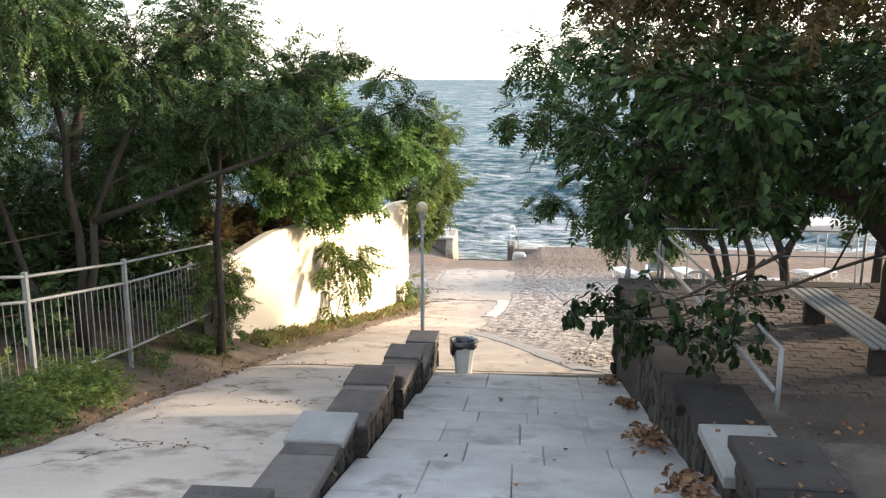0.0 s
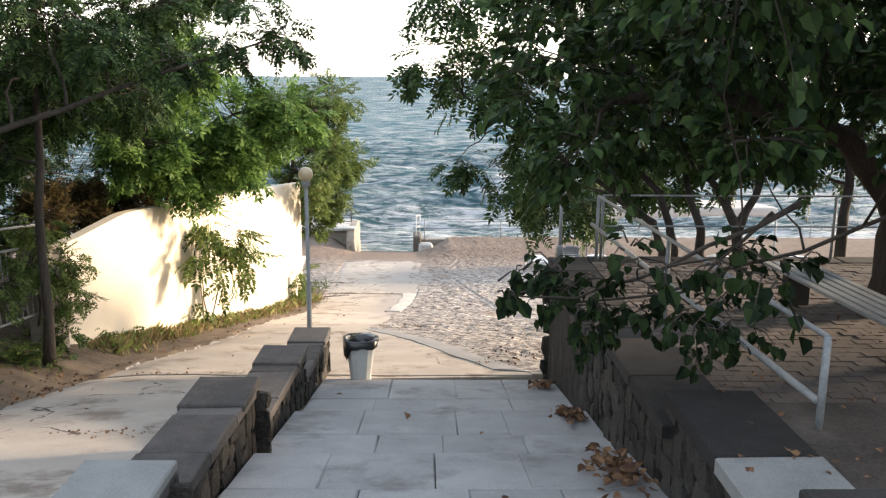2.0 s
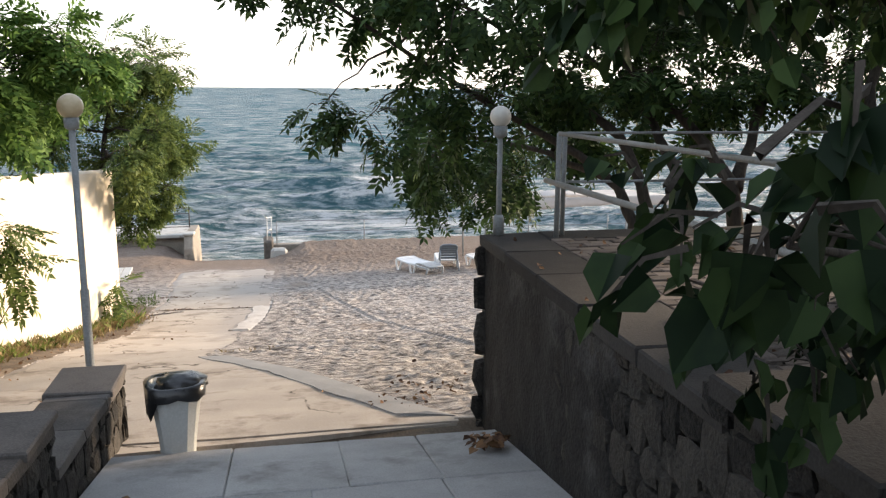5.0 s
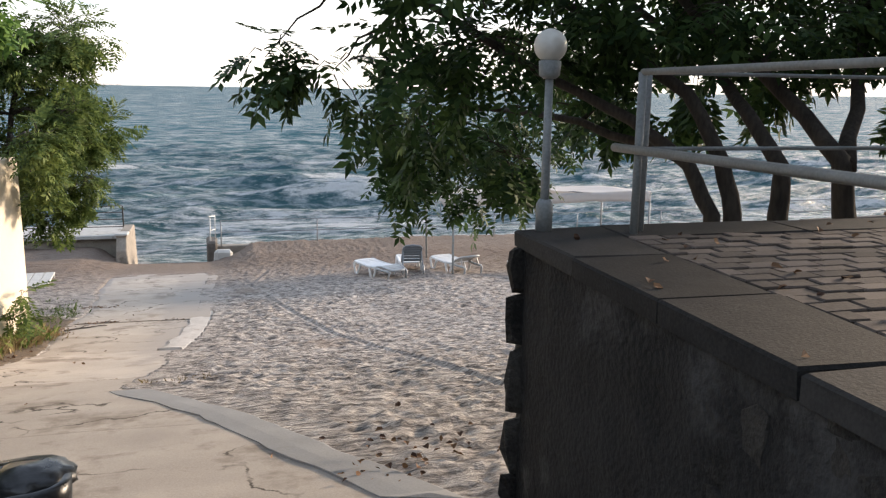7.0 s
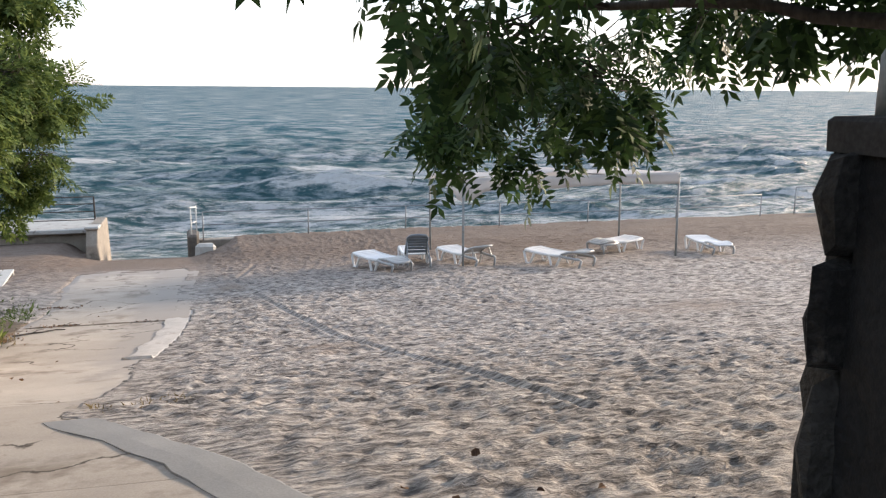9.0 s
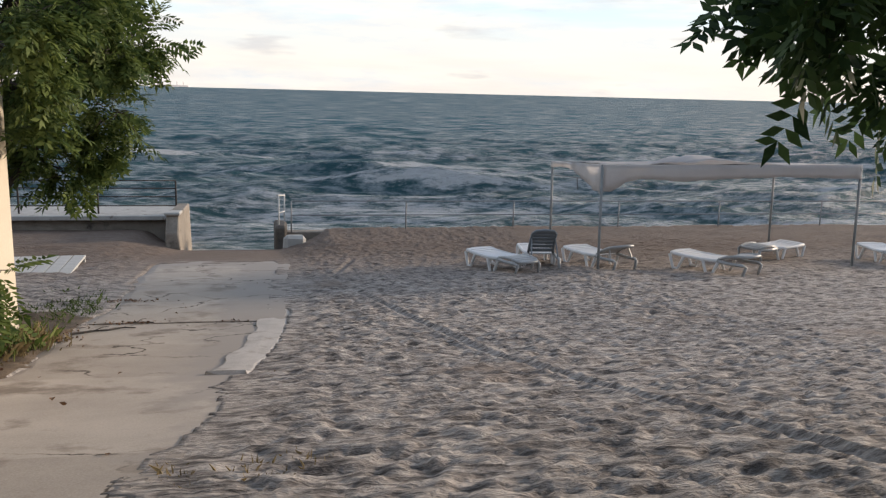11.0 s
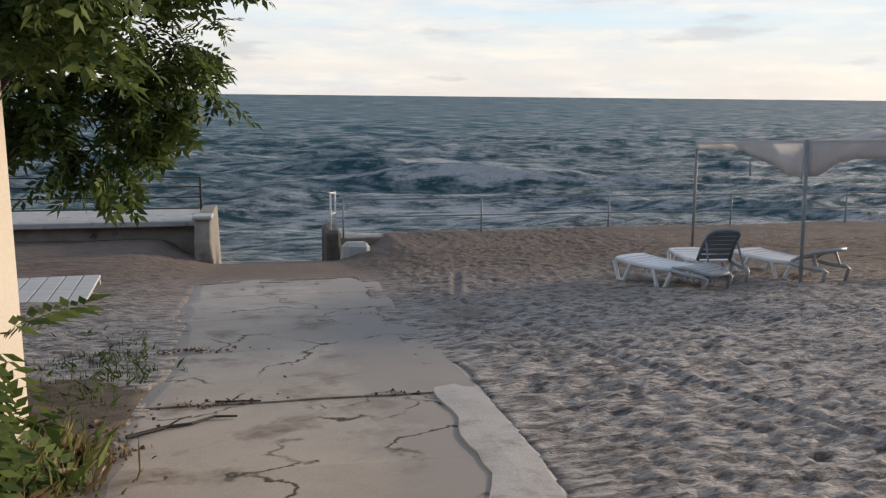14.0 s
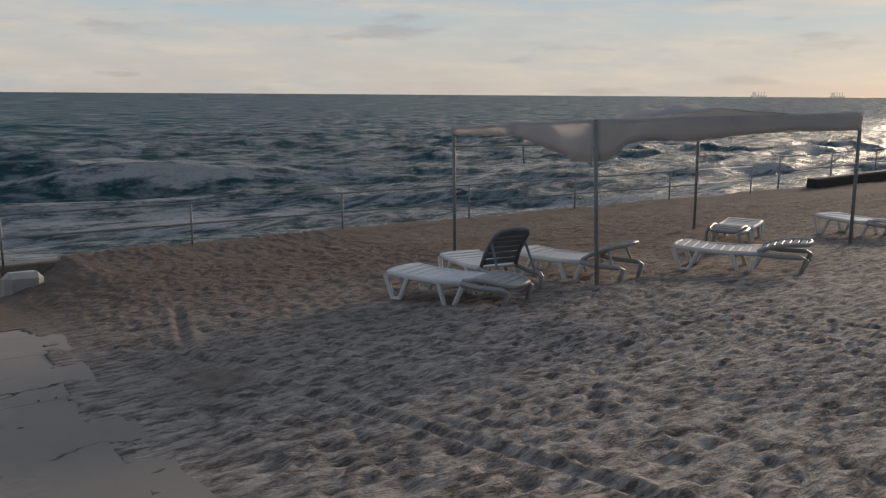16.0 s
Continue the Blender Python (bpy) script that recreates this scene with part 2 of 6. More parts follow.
M_FENCE = material("silver_fence_paint", (0.17, 0.175, 0.17), (0.32, 0.325, 0.32), 0.5, 5, 60, 0.2, depth=0.002)
M_GLOBE = material("opal_glass_globe", (0.62, 0.60, 0.54), (0.75, 0.73, 0.67), 0.35, 3, 30, 0.05, depth=0.002, spec=0.5)
M_AGED = material("yellowed_globe", (0.45, 0.36, 0.22), (0.60, 0.50, 0.34), 0.4, 3, 30, 0.05, depth=0.002, spec=0.5)
M_PLAST = material("white_plastic", (0.64, 0.65, 0.66), (0.77, 0.77, 0.77), 0.6, 2, 40, 0.1, depth=0.002, spec=0.25)
M_PLASTG = material("grey_plastic", (0.14, 0.165, 0.19), (0.22, 0.25, 0.28), 0.45, 2, 40, 0.1, depth=0.002, spec=0.5)
M_PLASTM = material("shaded_grey_plastic", (0.30, 0.31, 0.315), (0.40, 0.41, 0.415), 0.45, 2, 40, 0.1, depth=0.002, spec=0.5)
M_CLOTH = material("awning_cloth", (0.66, 0.64, 0.63), (0.80, 0.78, 0.77), 0.9, 2, 90, 0.3, depth=0.004, translucent=0.55, stain=((0.58, 0.52, 0.46), 1.2, 0.64))
M_BIN = material("bin_concrete", (0.44, 0.45, 0.43), (0.58, 0.59, 0.57), 0.7, 3, 60, 0.2, depth=0.004)
M_BAG = material("black_bag_film", (0.008, 0.008, 0.009), (0.02, 0.02, 0.022), 0.3, 8, 30, 0.5, depth=0.01, spec=0.6)
M_BARK = material("dark_bark", (0.022, 0.018, 0.015), (0.075, 0.062, 0.05), 0.95, 8, 40, 0.9, depth=0.02, stretch=(1, 1, 0.25))
M_BARKP = material("pale_bark", (0.07, 0.057, 0.044), (0.21, 0.175, 0.135), 0.9, 8, 40, 0.7, depth=0.015, stretch=(1, 1, 0.25))
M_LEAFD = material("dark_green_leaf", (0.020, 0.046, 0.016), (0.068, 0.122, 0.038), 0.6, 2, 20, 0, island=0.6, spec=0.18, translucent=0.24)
# darker copy of the green leaf; the shade by the fence is in its colour
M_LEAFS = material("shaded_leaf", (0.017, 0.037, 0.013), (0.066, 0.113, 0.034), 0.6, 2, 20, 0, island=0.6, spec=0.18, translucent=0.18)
M_LEAFG = material("fresh_green_leaf", (0.045, 0.10, 0.024), (0.145, 0.245, 0.062), 0.6, 2, 20, 0, island=0.6, spec=0.18, translucent=0.38)
M_LEAFO = material("olive_leaf", (0.05, 0.085, 0.025), (0.155, 0.205, 0.058), 0.6, 2, 20, 0, island=0.5, spec=0.18, translucent=0.35)
M_LEAFB = material("russet_leaf", (0.05, 0.038, 0.02), (0.13, 0.102, 0.045), 0.7, 2, 20, 0, island=0.5, spec=0.18, translucent=0.35)
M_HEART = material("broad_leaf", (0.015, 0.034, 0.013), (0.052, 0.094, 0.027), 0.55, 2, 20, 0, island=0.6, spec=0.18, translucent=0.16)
# M_HEART darkened for the hanging branch, its backlit shade painted in
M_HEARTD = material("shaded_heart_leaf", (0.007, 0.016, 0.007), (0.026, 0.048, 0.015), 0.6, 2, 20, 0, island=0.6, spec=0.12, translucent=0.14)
M_DRYLF = material("dry_leaf", (0.07, 0.035, 0.022), (0.22, 0.12, 0.06), 0.85, 3, 30, 0, island=0.5)
M_GRASS = material("grass_blade", (0.07, 0.12, 0.025), (0.25, 0.28, 0.09), 0.8, 1.2, 20, 0, island=0.4, translucent=0.35)
M_STRAW = material("dry_grass", (0.16, 0.12, 0.06), (0.36, 0.28, 0.15), 0.85, 1.2, 20, 0, island=0.4, translucent=0.25)
M_EDGE = material("pale_poured_edging", (0.36, 0.33, 0.30), (0.56, 0.52, 0.485), 0.9, 2.4, 60, 0.5, depth=0.01, stain=((0.27, 0.23, 0.195), 1.8, 0.53))
M_APRON = material("grey_poured_edging", (0.20, 0.197, 0.194), (0.30, 0.293, 0.285), 0.9, 1.6, 60, 0.4, depth=0.008, stain=((0.2, 0.185, 0.17), 1.5, 0.6))
# plaster set near black: the shade on the wall face is in its colour
M_PLASTER = material("shade_dark_plaster", (0.007, 0.0067, 0.0065), (0.026, 0.0245, 0.0235), 0.92, 2.6, 30, 1.0, depth=0.05, stain=((0.075, 0.071, 0.068), 1.3, 0.54), fine_mix=0.35)
M_SEAWALL = material("sea_concrete", (0.17, 0.145, 0.12), (0.36, 0.32, 0.27), 0.9, 3, 50, 0.6, depth=0.015, stain=((0.08, 0.07, 0.06), 1.5, 0.58))
M_BLOCKC = material("dark_block_concrete", (0.05, 0.045, 0.04), (0.16, 0.14, 0.12), 0.8, 5, 50, 0.7, depth=0.02, stain=((0.03, 0.028, 0.025), 2.0, 0.55))
M_SHIP = material("hazy_ship_red", (0.80, 0.58, 0.50), (0.86, 0.64, 0.56), 0.9, 0.2, 2, 0)
M_SHIPG = material("hazy_ship_grey", (0.86, 0.80, 0.72), (0.88, 0.82, 0.74), 0.9, 0.2, 2, 0)
for m_ in (M_SHIP, M_SHIPG):                     # sea haze imitated in the material: pale hulls made mostly see-through
    n_, l_ = m_.node_tree.nodes, m_.node_tree.links
    thin = n_.new("ShaderNodeMixShader")
    thin.inputs[0].default_value = 0.68
    l_.new(n_["Principled BSDF"].outputs[0], thin.inputs[1])
    l_.new(n_.new("ShaderNodeBsdfTransparent").outputs[0], thin.inputs[2])
    l_.new(thin.outputs[0], n_["Material Output"].inputs["Surface"])
M_WOODG = material("weathered_boards", (0.36, 0.35, 0.33), (0.58, 0.57, 0.54), 0.8, 3, 50, 0.4, depth=0.005, stretch=(0.3, 4, 4))
M_DARKW = material("wet_timber", (0.02, 0.018, 0.016), (0.06, 0.05, 0.045), 0.7, 4, 40, 0.5, depth=0.01)


def sea_material():
    """Grey-green water that mirrors the sky, with streaked foam where the waves have broken and small whitecaps further out."""
    m = bpy.data.materials.new("sea_water")
    m.use_nodes = True
    n, l = m.node_tree.nodes, m.node_tree.links
    b = n["Principled BSDF"]
    geo = n.new("ShaderNodeNewGeometry")
    sep = n.new("ShaderNodeSeparateXYZ")
    l.new(geo.outputs["Position"], sep.inputs[0])

    def tex(scale, stretch, detail=6, rough=0.6, vec=None):
        mpn = n.new("ShaderNodeMapping")
        mpn.inputs["Scale"].default_value = stretch
        l.new(vec or geo.outputs["Position"], mpn.inputs["Vector"])
        t = n.new("ShaderNodeTexNoise")
        t.inputs["Scale"].default_value, t.inputs["Detail"].default_value, t.inputs["Roughness"].default_value = scale, detail, rough
        l.new(mpn.outputs[0], t.inputs["Vector"])
        return t.outputs["Fac"]

    def math2(op, a, bb):
        mm = n.new("ShaderNodeMath")
        mm.operation = op
        for i, q in enumerate((a, bb)):
            if isinstance(q, (int, float)):
                mm.inputs[i].default_value = q
            else:
                l.new(q, mm.inputs[i])
        return mm.outputs[0]

    def rng(v, a, bb, c, d):
        r = n.new("ShaderNodeMapRange")
        for k, q in zip(("From Min", "From Max", "To Min", "To Max"), (a, bb, c, d)):
            r.inputs[k].default_value = q
        l.new(v, r.inputs["Value"])
        return r.outputs[0]

    # water that lengthens with the distance from the shore, so that far chop does not alias
    off = math2("ADD", sep.outputs["Y"], 19.0)
    cv = n.new("ShaderNodeCombineXYZ")
    l.new(math2("MULTIPLY", math2("DIVIDE", sep.outputs["X"], off), 26.0), cv.inputs["X"])
    l.new(math2("MULTIPLY", math2("LOGARITHM", off, 2.718), 66.0), cv.inputs["Y"])
    chop = tex(1.0, (1, 1, 1), 8, 0.66, cv.outputs[0])
    broken = n.new("ShaderNodeAttribute")
    broken.attribute_name = "broken"
    lace = tex(1.0, (0.5, 2.6, 1.0), 10, 0.76)
    foam = math2("ADD", lace, rng(broken.outputs["Fac"], 0, 1, -0.06, 0.33))
    ff = rng(foam, 0.55, 0.645, 0, 0.97)
    cap = rng(math2("ADD", chop, math2("MULTIPLY", tex(1.0, (0.02, 0.05, 0.1), 3, 0.5), 0.35)), 0.86, 0.93, 0, 0.75)
    ff = math2("MAXIMUM", ff, cap)
    ramp = n.new("ShaderNodeValToRGB")
    ramp.color_ramp.elements[0].color, ramp.color_ramp.elements[1].color = (0.072, 0.155, 0.172, 1), (0.040, 0.165, 0.225, 1)
    l.new(rng(sep.outputs["Y"], 5, 110, 0, 1), ramp.inputs["Fac"])
    pale = n.new("ShaderNodeMixRGB")              # pale streaks: the sky's reflection on the chop painted into the base colour
    pale.inputs[2].default_value = (0.43, 0.51, 0.55, 1)
    l.new(rng(chop, 0.46, 0.60, 0, 0.85), pale.inputs[0])
    l.new(ramp.outputs["Color"], pale.inputs[1])
    mx = n.new("ShaderNodeMixRGB")
    mx.inputs[2].default_value = (0.82, 0.84, 0.85, 1)
    l.new(ff, mx.inputs[0])
    l.new(pale.outputs["Color"], mx.inputs[1])
    l.new(mx.outputs[0], b.inputs["Base Color"])
    l.new(rng(ff, 0, 1, 0.45, 0.8), b.inputs["Roughness"])
    b.inputs["IOR"].default_value = 1.33
    gust = rng(chop, 0.41, 0.59, 0.02, 0.7)          # rippled and glassy patches mirror the sky unequally
    l.new(math2("MULTIPLY", math2("MULTIPLY", gust, rng(sep.outputs["Y"], 12, 110, 1.0, 0.34)), rng(ff, 0, 1, 1.0, 0.2)), b.inputs["Specular IOR Level"])
    h = math2("ADD", math2("MULTIPLY", tex(1.3, (0.5, 1.0, 1.0), 6, 0.6), 0.5), math2("MULTIPLY", math2("MULTIPLY", chop, off), SEA_CHOP))
    bp = n.new("ShaderNodeBump")
    bp.inputs["Strength"].default_value, bp.inputs["Distance"].default_value = 1.0, 1.0
    l.new(h, bp.inputs["Height"])
    l.new(bp.outputs["Normal"], b.inputs["Normal"])
    return m


SEA_CHOP = 0.05
SEA_Z = -1.45
M_SEA = sea_material()


# ---- mesh helpers ----
def mesh_object(name, verts, faces, mat, parent=None, label="", smooth=False):
    me = bpy.data.meshes.new(name)
    me.from_pydata(verts, [], faces)
    me.materials.append(mat)
    if smooth:
        me.polygons.foreach_set("use_smooth", [True] * len(me.polygons))
    me.update()
    ob = new(name, me)
    if parent:
        ob.parent = parent
    if label:
        ob["label"] = label
    return ob


def part(name, bm, mat, parent=None, label="", smooth=False):
    """Links a bmesh as one mesh object under a thing or a part."""
    me = bpy.data.meshes.new(name)
    bm.normal_update()
    bm.to_mesh(me)
    bm.free()
    me.materials.append(mat)
    if smooth:
        me.polygons.foreach_set("use_smooth", [True] * len(me.polygons))
    ob = new(name, me)
    if parent:
        ob.parent = parent
    if label:
        ob["label"] = label
    return ob


def thing(name, x, y, z, rz, label, category, group=""):
    ob = new(name)
    ob.matrix_basis = pose(x, y, z, 0, 0, rz)
    return tagged(ob, label, category, group)


def add_box(bm, x0, x1, y0, y1, z0, z1, bevel=0.0, rot=None, jitter=0.0, rnd=None):
    """A box, bevelled, optionally rotated and roughened, added to bm."""
    geo = bmesh.ops.create_cube(bm, size=1)["verts"]
    c, s = Vector(((x0 + x1) / 2, (y0 + y1) / 2, (z0 + z1) / 2)), (x1 - x0, y1 - y0, z1 - z0)
    for vv in geo:
        vv.co = Vector((vv.co[i] * s[i] for i in range(3)))
        if jitter:
            vv.co += Vector((rnd.uniform(-jitter, jitter) for _ in range(3)))
    if bevel:
        edges = list({e for vv in geo for e in vv.link_edges})
        res = bmesh.ops.bevel(bm, geom=edges, offset=bevel, segments=1, profile=0.5, affect="EDGES")
        geo = list({vv for f in res["faces"] for vv in f.verts} | {vv for vv in geo if vv.is_valid})
    for vv in geo:
        vv.co = c + (rot @ vv.co if rot else vv.co)
    return geo


def box_bm(*a, **k):
    bm = bmesh.new()
    add_box(bm, *a, **k)
    return bm


def tube_data(pts, radii, sides=8, cap=True):
    """Vertices and faces of a tapered tube along a line of points."""
    vs, fs = [], []
    pts = [Vector(p) for p in pts]
    ref = Vector((0.31, 0.17, 0.93))
    for i, p in enumerate(pts):
        d = (pts[min(i + 1, len(pts) - 1)] - pts[max(i - 1, 0)]).normalized()
        u = d.cross(ref)
        u = (u if u.length > 0.05 else d.cross(Vector((1, 0, 0)))).normalized()
        w = d.cross(u)
        for k in range(sides):
            a = 2 * math.pi * k / sides
            vs.append(p + (u * math.cos(a) + w * math.sin(a)) * radii[i])
    for i in range(len(pts) - 1):
        for k in range(sides):
            a, b = i * sides + k, i * sides + (k + 1) % sides
            fs.append((a, b, b + sides, a + sides))
    if cap:
        fs.append(tuple(range(sides))[::-1])
        fs.append(tuple((len(pts) - 1) * sides + k for k in range(sides)))
    return vs, fs


def tube(name, pts, radius, mat, parent=None, sides=8, label=""):
    r = radius if isinstance(radius, (list, tuple)) else [radius] * len(pts)
    vs, fs = tube_data(pts, r, sides)
    return mesh_object(name, vs, fs, mat, parent, label, smooth=sides >= 8)


def lathe(name, profile, mat, parent=None, sides=20, label="", square=False):
    """A turned body from (radius, height) pairs; square: four chamfered sides."""
    vs, fs = [], []
    for r, z in profile:
        for k in range(sides):
            a = 2 * math.pi * k / sides
            q = 1.0
            if square:
                q = min(1.12, 1 / max(abs(math.cos(a)), abs(math.sin(a))))
            vs.append((r * q * math.cos(a), r * q * math.sin(a), z))
    for i in range(len(profile) - 1):
        for k in range(sides):
            a, b = i * sides + k, i * sides + (k + 1) % sides
            fs.append((a, b, b + sides, a + sides))
    fs.append(tuple(range(sides))[::-1])
    fs.append(tuple((len(profile) - 1) * sides + k for k in range(sides)))
    return mesh_object(name, vs, fs, mat, parent, label, smooth=not square)


# ---- ground ----
GY = (-400, -60, -43.4, -36, -28.9, -23.2, -18.6, -15.8, -12.3, -8, -5, 0.5, 1.0, 1.6, 60)
GZ = (14, 11.5, 6.85, 4.77, 3.1, 2.05, 1.1, 0.72, 0.32, -0.08, -0.25, -0.58, -0.62, -3.2, -6)
EDGE_R = ((-50, -1.1), (-29.0, -1.1), (-28.95, 2.45), (-28.2, 2.16), (-27.2, 1.72), (-25.25, 0.95), (-23.2, -0.26), (-21, 0.05), (-18.9, -0.02), (-17.1, 0.25), (-14.4, 0.41), (-11, 0.38), (-7.4, 0.48), (-4.5, 0.3), (-1, 0.0))
EDGE_L = ((-50, -3.6), (-36.1, -3.9), (-32.5, -4.1), (-28.2, -4.12), (-25, -3.4), (-21.4, -3.2), (-18, -2.6), (-15.4, -2.8), (-13.2, -2.6), (-9.6, -2.9), (-6, -2.95), (-1, -2.5))


def lerp(table, q):
    return float(np.interp(q, [r[0] for r in table], [r[1] for r in table]))


def ground_z(x, y):
    """Lie of the land without its small relief."""
    z = float(np.interp(y, GY, GZ))
    bank = max(0.0, min(1.0, (-4.2 - x) / 1.6)) * float(np.interp(y, (-60, -18, -14, -10), (0.45, 0.45, 0.1, 0)))
    hill = max(0.0, -6.0 - x) * float(np.interp(y, (-60, -20, -13), (0.22, 0.22, 0.0)))
    gate = max(0.0, min(1.0, 1.9 - abs(x + 1.2) / 1.55)) * float(np.interp(y, (-7, -2, -0.6, 0.2), (0, 0.33, 0.6, 0.95)))
    return z + bank + min(hill, 4.0) - gate


def relief(x, y):
    """Trodden sand: footprint hollows a hand deep with ridges between them."""
    p = Vector((x * 5.6 + 0.8 * noise.noise(Vector((x * 2.7, y * 2.7, 4))), y * 7.4 + 0.8 * noise.noise(Vector((x * 2.7, y * 2.7, 6))), 0.3))
    dist, cells = noise.voronoi(p)
    deep = 0.25 + 0.75 * max(0.0, 0.5 + noise.noise(cells[0] * 1.7))
    hollow = max(0.0, 1 - (dist[0] / 0.55) ** 2)
    ridge = max(0.0, 1 - (dist[1] - dist[0]) / 0.35)
    b = 1 - 2 * abs(noise.noise(Vector((x * 3.4 + 7, y * 4.6, 1.3))))
    e = noise.noise(Vector((x * 9.0, y * 11.5, 3.1)))
    c = noise.noise(Vector((x * 0.7, y * 0.7, 0)))
    w = noise.noise(Vector((x * 2.8 + 0.5 * y, y * 9.0 - 1.2 * x, 8.0)))
    raked = max(0.0, min(1.0, (x - 2.4) / 0.8, (-13.2 - y) / 0.8, (y + 19.0) / 1.5)) * max(0.0, min(1.0, 0.5 + 2.5 * noise.noise(Vector((x * 0.5, y * 0.5, 12)))))
    return (-0.036 * deep * hollow + 0.016 * ridge + 0.014 * b + 0.014 * e + 0.032 * w) * (1 - 0.6 * raked) + 0.04 * c + 0.016 * raked * math.sin(34 * (0.5 * x + y) + 2 * b)


def axis(stops):
    out = []
    for a, b, s in stops:
        out += list(np.arange(a, b, s))
    return out + [stops[-1][1]]


gx = axis(((-3000, -200, 400), (-200, -40, 20), (-40, -12, 2.0), (-12, -4.5, 0.5), (-4.5, -2.2, 0.11), (-2.2, -0.6, 0.2), (-0.6, 7.5, 0.047), (7.5, 8.5, 0.1), (8.5, 20, 0.2), (20, 60, 1.5), (60, 200, 20), (200, 3000, 400)))
gy = axis(((-2000, -400, 200), (-400, -60, 20), (-60, -40, 1.0), (-40, -29, 0.35), (-29, -24, 0.08), (-24, -11, 0.047), (-11, -3, 0.08), (-3, 2, 0.2), (2, 60, 10)))
verts, sandy = [], []
for yy in gy:
    for xx in gx:
        zz = ground_z(xx, yy)
        er, el = lerp(EDGE_R, yy), lerp(EDGE_L, yy)
        ragged = (0.30 if xx < -1.5 else 0.16) * noise.noise(Vector((xx * 1.1, yy * 1.3, 3))) + 0.10 * noise.noise(Vector((xx, yy * 5, 9)))
        lapr = 0.03 if -18.9 < yy < -13.8 else -0.30 - 0.6 * abs(ragged) if yy > -13.8 else -0.13 - abs(ragged)
        on_conc = el + 0.2 + abs(ragged) < xx < er + (lapr if yy > -28.5 else -0.05) and yy < -6.75 + 3 * ragged
        if yy > -29 and -40 < xx < 60 and yy < 1.2 and not on_conc:
            side = min(1.0, max(0.0, (xx - er) / 0.6)) if xx > -1.2 else min(1.0, max(0.0, (el - xx) / 0.6))
            bumpy = relief(xx, yy) * (0.12 + 0.88 * side)
            track = 1.0
            # shallow tyre ruts across the beach
            for (ax, ay, bx, by) in ((1.3, -9.0, 3.9, -25.0), (0.3, -19.5, 14, -21.7), (2.05, -6.7, 1.36, -9.7)):
                dx, dy = bx - ax, by - ay
                q = ((xx - ax) * dx + (yy - ay) * dy) / (dx * dx + dy * dy)
                if 0 < q < 1:
                    dd = abs((xx - ax) * dy - (yy - ay) * dx) / math.hypot(dx, dy) + 0.03 * noise.noise(Vector((xx, yy, 0)))
                    track *= 1 - 0.85 * math.exp(-(dd / 0.15) ** 2)
                    zz -= 0.02 * math.exp(-(dd / 0.06) ** 2) - 0.026 * math.exp(-((dd - 0.11) / 0.04) ** 2)
            lap = 0.036 + 0.02 * side
            zz += bumpy * track + lap
        elif yy < -29:
            zz -= 0.06
        if on_conc:
            zz -= 0.10
        verts.append((xx, yy, zz))
nx = len(gx)
faces = [(j * nx + i, j * nx + i + 1, (j + 1) * nx + i + 1, (j + 1) * nx + i) for j in range(len(gy) - 1) for i in range(nx - 1)]
ground = mesh_object("ground", verts, faces, M_SAND, smooth=True)
ground.data.materials.append(M_SOIL)
slots = []
for j in range(len(gy) - 1):
    for i in range(nx - 1):
        x, y = gx[i], gy[j]
        wob = 0.5 * noise.noise(Vector((x * 0.8, y * 0.8, 5)))
        soil = (x < lerp(EDGE_L, y) + 0.2 and y < -14 + wob * 3) or y < -28.9 or (x < -6.5 + wob and y < -12)
        slots.append(1 if soil else 0)
ground.data.polygons.foreach_set("material_index", slots)
tagged(ground, "trodden pale beach sand and dark leaf-littered soil", "ground", kind="structure")

# sea, one sheet: four crossing trains of swell, and breakers that tumble towards the shore
sx_ = axis(((-4600, -600, 500), (-600, -100, 50), (-100, -40, 3), (-40, 70, 0.34), (70, 160, 3), (160, 600, 50), (600, 4600, 500)))
sy_ = axis(((0.75, 30, 0.19), (30, 70, 0.45), (70, 140, 2.0), (140, 400, 20), (400, 4600, 300)))
TRAINS = ((8.6, 0.28, 3, 11), (5.3, 0.27, -9, 12), (3.1, 0.18, 14, 13), (1.7, 0.10, -22, 14))     # length, height, heading, seed
BREAKERS = ((4.6, 0.34, 21), (11.5, 0.75, 22), (19.0, 0.85, 23), (29.0, 0.7, 24), (41.0, 0.55, 25))  # distance out, height, seed
sv, broken_at = [], []
